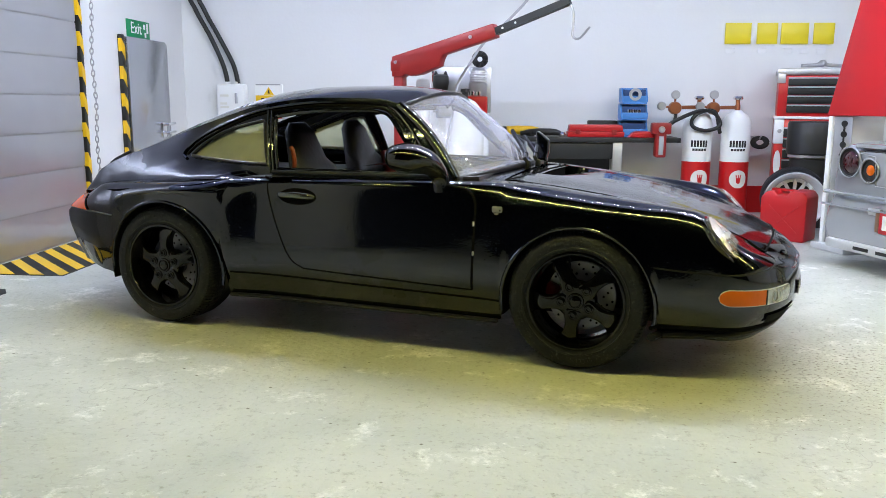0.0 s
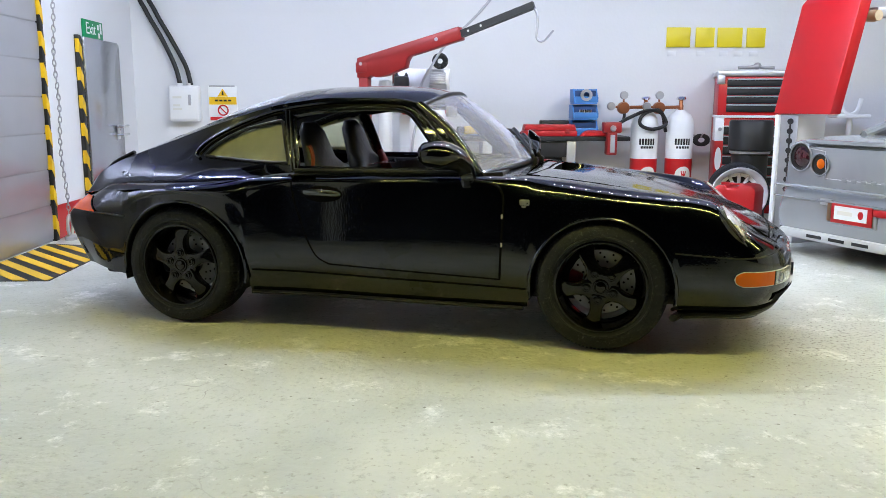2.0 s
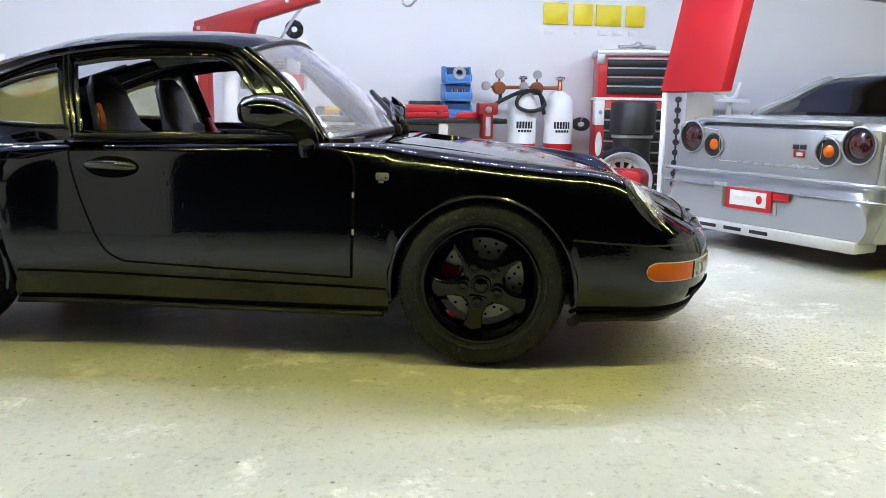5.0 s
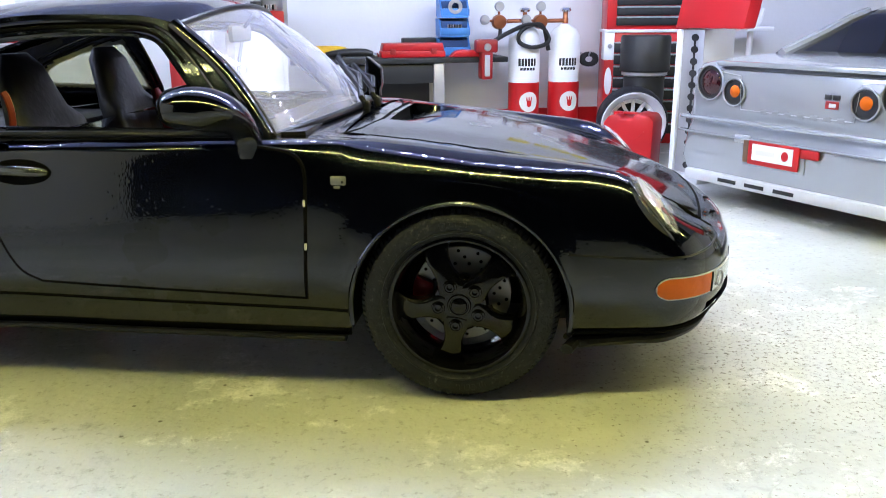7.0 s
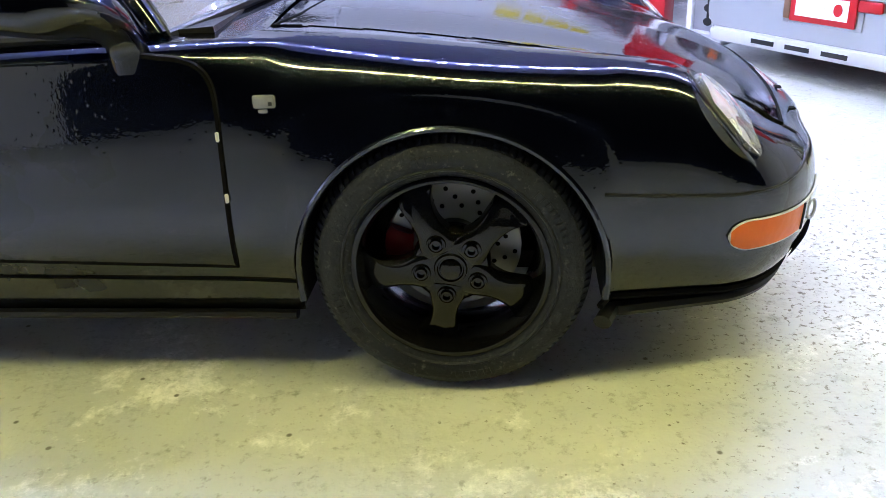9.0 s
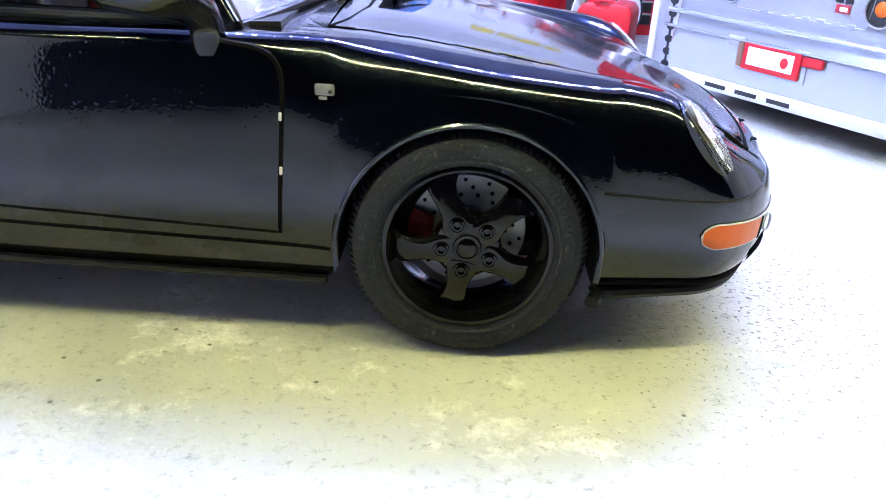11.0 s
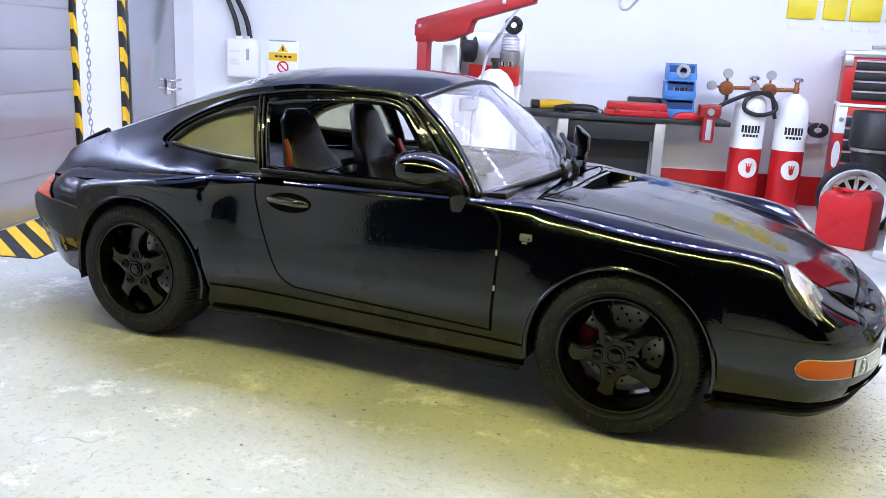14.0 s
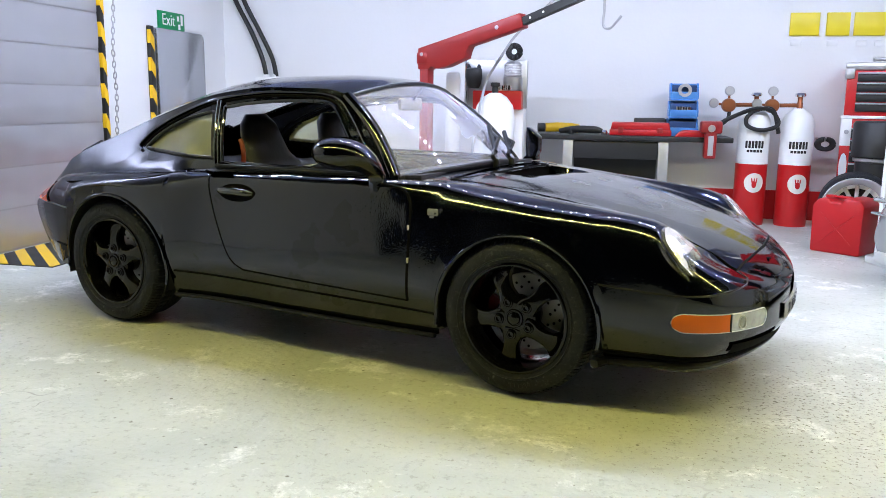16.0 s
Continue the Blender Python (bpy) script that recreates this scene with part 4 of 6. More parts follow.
        # door mirror: rounded shell on a foot
        if sg > 0:  # the far mirror is turned edge-on
            blade = [(0.545, 1.035), (0.57, 1.02), (0.622, 0.978), (0.622, 0.90), (0.61, 0.868), (0.615, 0.845), (0.53, 0.84), (0.53, 0.86), (0.55, 0.872), (0.545, 0.91)]
            mirror = part("door_mirror", prism(blade, 0.72, 0.79, "y", 0.008), M_PAINT, car)
            part("mirror_glass", box(0.541, 0.544, 0.735, 0.775, 0.93, 1.01), M_CHROME, mirror)
            continue
        # shell: cross-sections from the glass end forward, bending down into the foot
        knots = [(0.262, 0.952, 0.100, 0.046), (0.285, 0.956, 0.115, 0.060), (0.33, 0.958, 0.122, 0.067), (0.38, 0.950, 0.115, 0.066), (0.425, 0.928, 0.090, 0.060), (0.452, 0.895, 0.058, 0.050), (0.462, 0.850, 0.040, 0.043), (0.465, 0.79, 0.036, 0.042)]
        line = spline([(x, 0, z) for x, z, ry, rz in knots], 30)
        size = spline([(ry, rz, 0) for x, z, ry, rz in knots], 30)
        loops = []
        for i, (p, r) in enumerate(zip(line, size)):
            way = (line[min(i + 1, 29)] - line[max(i - 1, 0)]).normalized()
            side_up = Vector((-way.z, 0, way.x))
            mid_y = 0.845 - 0.10 * min(1.0, max(0.0, (i - 13) / 12)) ** 1.4
            loops.append([Vector((p.x, sg * mid_y, p.z)) + side_up * r.y * math.copysign(abs(math.sin(q)) ** 0.85, math.sin(q)) + Vector((0, sg * r.x * math.cos(q), 0)) for q in np.linspace(0, 2 * math.pi, 24, endpoint=False)])
        first = loops[0]
        centre = sum(first, Vector()) / len(first)
        loops = [[centre + (p - centre) * 0.86 + Vector((-0.004, 0, 0)) for p in first]] + loops
        mirror = part("door_mirror", rings(loops), M_PAINT, car, 50)
        part("mirror_glass", prism(ellipse(sg * 0.845, 0.952, 0.082, 0.034, 24, 2.6), 0.2555, 0.2572, "x"), M_CHROME, mirror)
        part("mirror_seam", tube([p * 1.0 + (p - centre) * 0.006 for p in loops[4]], 0.003, 6, closed=True), M_GAP, mirror)
    # wipers: arm, blade
    for b0, tip in ((Vector((0.70, -0.03, 0.882)), Vector((0.555, 0.20, 1.02))), (Vector((0.715, 0.12, 0.882)), Vector((0.60, 0.30, 0.985)))):
        wy = b0.y
        wiper = part("wiper_arm", tube([b0, b0 + Vector((-0.02, 0.0, 0.03)), b0.lerp(tip, 0.6) + Vector((0.03, 0, 0.025)), tip], 0.012, 6), M_TRIM, car)
        part("wiper_blade", tube([b0.lerp(tip, 0.15) + Vector((0.0, 0, 0.03)), tip + Vector((-0.03, 0.05, 0.03))], 0.013, 6), M_TRIM, wiper)
        part("wiper_pivot", lathe([(0.016, 0.862), (0.016, 0.89), (0.01, 0.9)], 12, at=(b0.x, wy, 0)), M_TRIM, wiper)
    # bonnet panel with its shut line
    edge = [(0.80, 0.0), (0.80, -0.24), (0.77, -0.45), (0.735, -0.57)] + smooth2([(0.80, -0.555), (1.2, -0.52), (1.55, -0.495), (1.8, -0.49), (1.90, -0.486)], 14) + smooth2([(1.925, -0.47), (1.95, -0.25), (1.962, 0.0)], 8)
    poly = edge + [(x, -y) for x, y in edge[::-1]]
    x0, x1 = 0.73, 1.965

    def sunk(x, y):
        """The sunk tray behind the air slot, deepest at its far end."""
        if x < 0.80 or y > 0.43:
            return 0.0
        k = max(0.0, 1 - (x - 0.80) / 0.26) ** 1.5
        return 0.055 * min(1.0, max(0.0, (y + 0.24) / 0.33)) * k

    def bonnet(u, v):
        x, y = x0 + (x1 - x0) * u, 0.58 * (2 * v - 1)
        return (x, y, top_z(x, abs(y)) + 0.002 - sunk(x, y))

    hood = part("bonnet", grid(bonnet, 120, 110, keep=lambda c: inside(poly, c.x, c.y)), M_PAINT, car, 60)
    for line, r in ((edge[:5], 0.006), (edge[13:16], 0.004), (edge[15:], 0.0065)):
        for sg in (-1, 1):
            part("bonnet_gap", tube([(x, -sg * y, top_z(x, abs(y)) - 0.0015) for x, y in line], r, 6), M_GAP, hood)
    # scuttle vent behind the bonnet
    def slot_face(u, v):
        y = -0.24 + 0.67 * u
        return (0.802 + 0.004 * v, y, top_z(0.80, abs(y)) + 0.006 - (0.006 + 0.056 * min(1.0, u / 0.49)) * v)

    part("scuttle_vent", grid(slot_face, 24, 3), M_GAP, car)
    # front number plate (blank bars) and grille slots
    def nose(y0, y1, z0, z1, off):
        """A strip that follows the round of the bumper."""
        def at(u, v, o):
            y, z = y0 + (y1 - y0) * u, z0 + (z1 - z0) * v
            x = 1.72 + 0.372 * (1 - (abs(y) / 0.735) ** 2) ** (1 / 2.6)
            return (x + shear(x, z) + o, y, z)

        return rings([[at(u, v, o) for u in np.linspace(0, 1, 10)] for o, v in ((off - 0.012, 0), (off, 0), (off, 1), (off - 0.012, 1))], closed=False)

    np_ = part("number_plate", nose(-0.23, 0.23, 0.325, 0.392, 0.010), M_GREYPL, car)
    for i in range(5):
        part("plate_bar", nose(-0.17 + 0.075 * i, -0.125 + 0.075 * i, 0.34, 0.378, 0.013), M_BLK, np_)
    for sg in (-1, 1):
        def slot(u, v, off):
            x = 1.945 + 0.125 * u
            z = 0.258 + 0.044 * v
            return (x + shear(x, z) + off, sg * (body_y(x, z) + off * 0.3), z)

        part("bumper_slot", grid(lambda u, v: slot(u, v, 0.008), 12, 5), M_GAP, car)
    for y in (-0.24, -0.10):
        part("bumper_plug", lathe([(0.0, 0.004), (0.012, 0.004), (0.015, 0.0)], 12, at=(2.0, y - 0.05, top_z(2.0, abs(y - 0.05)))), M_GAP, car)
    # cabin
    part("cabin_floor", box(-1.0, 0.75, -0.62, 0.62, 0.24, 0.30, 0.02), M_SEAT, car)
    for sg in (-1, 1):
        part("door_card", box(-0.5, 0.6, -0.02, 0.02, 0.3, 0.84, 0.015, turn=Matrix.Translation((0, sg * 0.69, 0))), M_SEAT, car)
        seat = new("seat")
        seat.parent = car
        seat.location = (K * -0.36, K * sg * 0.33, K * 0.275)
        cush = bmesh.new()
        rings([[(x, y * wv, z) for x, z in ((-0.02, 0.06), (0.10, 0.16), (0.34, 0.19), (0.45, 0.15), (0.46, 0.04), (0.0, 0.02))] for y, wv in ((-0.22, 1), (-0.17, 1), (0, 1), (0.17, 1), (0.22, 1))], cush)
        part("seat_cushion", cush, M_SEAT, seat, 60)
        # back: tapering shell with bolsters and a built-in head rest
        loops = []
        for i in range(15):
            f = i / 14
            z = 0.12 + 0.70 * f
            x = 0.02 - 0.22 * f
            w = 0.235 - 0.03 * math.sin(f * 3.0) if f < 0.62 else 0.21 - 0.10 * ((f - 0.62) / 0.38) ** 0.8
            th = 0.07 - 0.02 * f
            if i == 14:
                w, th = w * 0.7, th * 0.5
            ring = []
            for k in range(20):
                q = 2 * math.pi * k / 20
                yy = w * math.copysign(abs(math.cos(q)) ** 0.7, math.cos(q))
                bol = 0.045 * (abs(yy) / w) ** 2 if f < 0.7 else 0
                ring.append((x + th * math.sin(q) + (bol if math.sin(q) > -0.3 else 0), yy, z))
            loops.append(ring)
        part("seat_back", rings(loops), M_SEAT, seat, 60)
        pad = [[(0.052 - 0.22 * f + 0.03, y, 0.12 + 0.70 * f) for y in (-0.10, 0.0, 0.10)] for f in np.linspace(0.12, 0.62, 8)]
        part("seat_pad", rings([[(x + dx, y, z) for x, y, z in row] + [(row[2][0] - 0.02, 0.10, row[2][2]), (row[0][0] - 0.02, -0.10, row[0][2])] for row, dx in zip(pad, (0,) * 8)]), M_PAD, seat)
        if sg > 0:
            strip = [(0.085 - 0.22 * f + 0.03 * math.sin(math.pi * f), 0.172 - 0.03 * f, 0.12 + 0.70 * f) for f in np.linspace(0.08, 0.72, 14)]
            part("seat_bolster", tube(strip, lambda t: 0.02 + 0.022 * math.sin(math.pi * t), 10), M_SEATRED, seat, label="dark red bolster of the far seat")
        else:
            strap = spline([(-0.09, -0.235, 0.54), (-0.078, -0.24, 0.62), (-0.088, -0.24, 0.68), (-0.10, -0.24, 0.70)], 12)
            part("belt_reel", tube(strap, 0.012, 8, flat=0.6), M_STRAP, seat, label="orange seat belt webbing at the pillar")
        part("seat_side_panel", prism([(-0.26, 0.42), (-0.16, 0.62), (-0.02, 0.34), (0.06, 0.12), (-0.05, 0.1)], 0.215 * 1, 0.232, "y", 0.006), M_SEATRED, seat, label="dark red seat side")
    part("rear_seat", box(-1.05, -0.62, -0.58, 0.58, 0.30, 0.80, 0.05), M_SEAT, car)
    part("parcel_shelf", box(-1.45, -1.0, -0.55, 0.55, 0.76, 0.80, 0.02), M_SEAT, car)
    dash = bmesh.new()
    rings([[(x, y, z) for x, z in ((0.28, 0.60), (0.26, 0.78), (0.34, 0.845), (0.62, 0.86), (0.66, 0.6))] for y in (-0.64, 0.64)], dash)
    part("dashboard", dash, M_SEAT, car, 40)
    part("instrument_hood", rings([[(0.26 + 0.12 * f, -0.35 + 0.19 * math.cos(q), 0.80 + 0.09 * math.sin(q)) for q in np.linspace(0, math.pi, 12)] for f in (0, 0.5, 1)], caps=False, closed=False), M_SEAT, car)
    wh = [(0.16 + 0.05 * math.sin(q), -0.35 + 0.165 * math.cos(q), 0.76 + 0.165 * math.sin(q)) for q in np.linspace(0, 2 * math.pi, 36, endpoint=False)]
    sw = part("steering_wheel", tube(wh, 0.016, 8, closed=True), M_SEAT, car)
    part("steering_hub", lathe([(0.0, -0.02), (0.05, -0.015), (0.055, 0.03), (0.0, 0.04)], 20, axis="x", at=(0.17, -0.35, 0.76)), M_SEAT, sw)
    for q in (0, math.pi, -math.pi / 2):
        part("wheel_spoke", tube([(0.17, -0.35, 0.76), (0.16 + 0.05 * math.sin(q), -0.35 + 0.16 * math.cos(q), 0.76 + 0.16 * math.sin(q))], 0.013, 6), M_SEAT, sw)
    rm = part("interior_mirror", box(0.19, 0.215, -0.13, 0.09, 1.125, 1.19, 0.02, turn=None), M_GREYPL, car)
    part("mirror_stalk", tube([(0.22, -0.02, 1.18), (0.27, -0.02, 1.235)], 0.008, 6), M_TRIM, rm)
    part("roof_lining", grid(lambda u, v: (-0.66 + 0.81 * u, 0.49 * (2 * v - 1), c_roof(-0.66 + 0.81 * u) - 0.03 - (c_roof(-0.66 + 0.81 * u) - c_railz(-0.66 + 0.81 * u)) * abs(2 * v - 1) ** 2.4), 14, 12), M_SEAT, car)


fittings(coupe)


# ---- along the side wall ----
def roller_door():
    t = thing("roller_door", XL, 5.4, 0, label="closed aluminium roller door with crinkled horizontal slats", category="door", kind="structure")
    y0, y1 = -1.9, 1.76
    h = 0.31
    for i in range(10):
        z0 = 0.02 + i * h
        rnd = random.Random(40 + i)
        ph = rnd.random() * 9

        def fn(u, v):
            y, z = y0 + (y1 - y0) * u, z0 + (h - 0.012) * v
            bow = 0.02 + 0.004 * math.sin(math.pi * v) + 0.006 * noise.noise(Vector((y * 1.6, z * 3, ph))) + 0.003 * noise.noise(Vector((y * 5, z * 11, ph)))
            return (bow, y, z)

        s = part("slat", grid(fn, 60, 9), M_ALU, t, 60)
    part("door_back", box(0.002, 0.012, y0, y1, 0, 3.25), M_STEEL, t)
    return t


roller_door()


def hazard_bar(y, width, height, label):
    """An upright black post wrapped with slanting yellow stripes."""
    t = thing("hazard_post", XL, y, 0, label=label, category="post", group="hazard posts")
    part("post", box(0, 0.042, -width / 2, width / 2, 0, height, 0.006), M_BLK, t)
    n = int(height / 0.262)
    face = prism([(-width / 2 + 0.002, 0.105), (width / 2 - 0.002, 0.03), (width / 2 - 0.002, 0.155), (-width / 2 + 0.002, 0.230)], 0.041, 0.0445, "x")
    first = link("stripe", face, M_YEL, t)
    edge = link("stripe_edge", box(0.01, 0.0415, -width / 2 - 0.002, -width / 2 + 0.001, 0.105, 0.230), M_YEL, t)
    for i in range(n):
        for src in (first, edge):
            o = src if i == 0 else new(src.name.split(".")[0], src.data)
            o.parent = t
            o.location = (0, 0, K * 0.262 * i)
    return t


hazard_bar(7.21, 0.055, 3.25, "yellow and black striped post beside the roller door")
hazard_bar(8.0, 0.07, 1.84, "yellow and black striped post beside the exit door")


def floor_tape(name, corners, a, label):
    """A striped strip of tape on the floor; stripes slant across it."""
    t = thing(name, 0, 0, 0, label=label, category="floor marking")
    part("black_tape", prism(corners, 0.0, 0.004, "z"), M_BLK, t)
    return t


tape = floor_tape("floor_hazard_tape", [(-3.0, 5.48), (-3.0, 6.72), (-3.3, 6.93), (-3.66, 7.02), (-3.66, 5.48)], 0, "yellow and black hazard tape on the floor by the roller door")


def clip(poly, a, b, c):
    """The part of an outline where a x + b y <= c."""
    out = []
    for p, q in zip(poly, poly[1:] + poly[:1]):
        dp, dq = a * p[0] + b * p[1] - c, a * q[0] + b * q[1] - c
        if dp <= 0:
            out.append(p)
        if dp * dq < 0:
            k = dp / (dp - dq)
            out.append((p[0] + (q[0] - p[0]) * k, p[1] + (q[1] - p[1]) * k))
    return out


for i in range(8):
    c = 1.855 + 0.225 * i  # the stripe's lower line is y = c - 1.05 x
    pts = [(-3.01, c + 3.16), (-3.65, c + 3.832), (-3.65, c + 3.942), (-3.01, c + 3.27)]
    pts = clip(clip(pts, 0, -1, -5.49), 0.45, 1, 5.35)
    if len(pts) > 2:
        part("stripe", prism(pts, 0.004, 0.007, "z"), M_YEL, tape)
tape2 = floor_tape("floor_hazard_tape", [(-3.08, 3.6), (-3.08, 4.95), (-3.15, 5.05), (-3.66, 5.05), (-3.66, 3.6)], 0, "yellow and black hazard tape on the floor by the roller door")
for i in range(5):
    y = 3.7 + 0.27 * i
    part("stripe", prism([(-3.1, y), (-3.1, y + 0.13), (-3.64, y + 0.27), (-3.64, y + 0.14)], 0.004, 0.007, "z"), M_YEL, tape2)


def hang_chain():
    """A hoist chain that hangs beside the roller door, with its end in a small heap."""
    t = thing("hoist_chain", XL + 0.12, 7.237, 0, label="thin steel hoist chain hanging by the roller door", category="chain")
    ring = [(0.013 * math.cos(q), 0, 0.031 * math.sin(q)) for q in np.linspace(0, 2 * math.pi, 12, endpoint=False)]
    mesh = link("chain_link", tube(ring, 0.005, 6, closed=True), M_STEEL, t)
    for i in range(66):
        o = mesh if i == 0 else new("chain_link", mesh.data)
        o.parent = t
        z = 0.10 + i * 0.048
        o.location = (K * 0.012 * math.sin(i * 0.35), K * 0.015 * math.sin(i * 0.22), K * z)
        o.rotation_euler = (0, 0.1 * math.sin(i), math.pi / 2 * (i % 2) + 0.5)
    loop = [(0.02, 0.05 * math.cos(q), 0.13 + 0.09 * math.sin(q)) for q in np.linspace(0, 2 * math.pi, 24, endpoint=False)]
    part("shackle", tube(loop, 0.014, 8, closed=True), M_STEEL, t)
    part("weight", lathe([(0.0, 0.0), (0.05, 0.0), (0.055, 0.03), (0.03, 0.05), (0.0, 0.055)], 16, at=(0.02, 0, 0)), M_STEEL, t)


hang_chain()


def exit_door():
    t = thing("exit_door", XL, 8.54, 0, label="closed brushed metal exit door with a lever handle", category="door", kind="structure")
    leaf = prism(smooth2([(-0.47, 0.0), (-0.47, 0.6), (-0.47, 1.2), (-0.47, 1.83)], 4) + [(0.43, 1.83), (0.47, 1.80), (0.48, 1.76), (0.48, 0.0)], 0.0, 0.055, "x", 0.012)
    part("leaf", leaf, M_DOOR, t)
    part("kick_plate", box(0.054, 0.057, -0.44, 0.44, 0.05, 0.35), M_STEEL, t)
    hd = part("handle_plate", box(0.055, 0.065, 0.24, 0.34, 0.82, 0.98, 0.01), M_CHROME, t)
    for z in (0.96, 0.87):
        part("lever", tube([(0.065, 0.29, z), (0.11, 0.29, z), (0.115, 0.33, z), (0.11, 0.45, z + 0.005)], 0.014, 8), M_CHROME, hd)
    return t


exit_door()


def exit_sign():
    t = thing("exit_sign", XL, 8.42, 1.92, label="green exit sign with white lettering above the door", category="sign")
    part("plate", box(0.0, 0.02, -0.25, 0.25, -0.085, 0.085, 0.004), M_GREEN, t)
    cu = bpy.data.curves.new("lettering", "FONT")
    cu.body = "Exit"
    cu.size = K * 0.16
    cu.extrude = K * 0.001
    cu.align_x, cu.align_y = "CENTER", "CENTER"
    cu.materials.append(M_WHITE)
    o = new("lettering", cu)
    o.parent = t
    o.matrix_local = Matrix.Translation((K * 0.022, K * -0.07, 0)) @ pose(0, 0, 0, 90, 0, 90)
    for y, z, h in ((0.12, 0.03, 0.05), (0.19, 0.02, 0.10), (0.14, -0.05, 0.05)):
        part("symbol_bar", box(0.0205, 0.022, y - 0.02, y + 0.02, z - h / 2, z + h / 2), M_WHITE, t)


exit_sign()

# ---- on the back wall ----
for dx, x_end in ((0.0, -3.16), (0.10, -3.04)):
    pts = [(-3.62 + dx, 9.54, 3.28), (-3.60 + dx, 9.53, 2.5), (-3.50 + dx, 9.53, 2.22), (-3.34 + dx * 1.0, 9.53, 1.92), (x_end - 0.05, 9.53, 1.62), (x_end, 9.53, 1.405)]
    solid("cable", tube(spline(pts, 40), 0.026, 10), M_BLK, 0, 0, 0, label="thick black cable running down the wall to the switch box", category="cable", group="cables")


def switch_box():
    t = thing("switch_box", -3.115, YB, 1.2, label="white electrical switch box with a small lever", category="switch box")
    part("housing", box(-0.165, 0.165, -0.13, 0, -0.20, 0.20, 0.02), M_WHITE, t)
    part("lid", box(-0.15, 0.15, -0.142, -0.131, -0.18, 0.18, 0.005), M_WHITE, t)
    part("lever", box(0.06, 0.085, -0.175, -0.14, -0.02, 0.10, 0.006), M_GREYPL, t)
    for z, w in ((0.07, 0.10), (-0.02, 0.08), (-0.06, 0.10)):
        part("label_bar", box(-0.12, -0.12 + w, -0.1455, -0.1422, z - 0.012, z + 0.012), M_OFF, t)
    for x in (-0.05, 0.06):
        part("gland", lathe([(0.035, 0.2), (0.035, 0.225), (0.028, 0.23)], 12, at=(x, -0.065, 0)), M_WHITE, t)


switch_box()


def warning_sign():
    t = thing("warning_sign", -2.70, YB, 1.2, label="white warning board with a yellow triangle and red bar", category="sign")
    part("board", box(-0.165, 0.165, -0.02, 0, -0.21, 0.20, 0.004), M_WHITE, t)
    part("top_clip", box(-0.15, 0.14, -0.03, -0.001, 0.19, 0.205, 0.003), M_GREYPL, t)
    part("triangle", prism([(-0.06, 0.08), (0.06, 0.08), (0.0, 0.17)], -0.0225, -0.0202, "y"), M_YEL, t)
    part("triangle_mark", prism([(-0.012, 0.095), (0.012, 0.095), (0.006, 0.14), (-0.006, 0.14)], -0.0245, -0.0226, "y"), M_BLK, t)
    part("yellow_bar", box(-0.155, 0.155, -0.0225, -0.0202, -0.01, 0.075), M_YEL, t)
    for i in range(4):
        part("text_bar", box(-0.09 + 0.05 * i, -0.055 + 0.05 * i, -0.0245, -0.0226, 0.025, 0.045), M_BLK, t)
    part("red_ring", tube([(0.055 * math.cos(q), -0.022, -0.075 + 0.055 * math.sin(q)) for q in np.linspace(0, 2 * math.pi, 24, endpoint=False)], 0.009, 6, closed=True), M_RED, t)
    part("ring_bar", tube([(-0.04, -0.022, -0.035), (0.04, -0.022, -0.115)], 0.008, 6), M_RED, t)
    part("red_bar", box(-0.15, 0.15, -0.0225, -0.0202, -0.19, -0.15), M_RED, t)


warning_sign()


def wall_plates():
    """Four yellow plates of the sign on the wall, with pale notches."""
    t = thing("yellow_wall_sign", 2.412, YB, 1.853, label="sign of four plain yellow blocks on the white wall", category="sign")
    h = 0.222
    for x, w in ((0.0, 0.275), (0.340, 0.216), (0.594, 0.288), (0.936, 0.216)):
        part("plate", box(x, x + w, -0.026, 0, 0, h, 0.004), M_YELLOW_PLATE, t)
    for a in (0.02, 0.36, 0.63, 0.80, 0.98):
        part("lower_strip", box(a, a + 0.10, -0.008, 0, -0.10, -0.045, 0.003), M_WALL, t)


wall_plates()


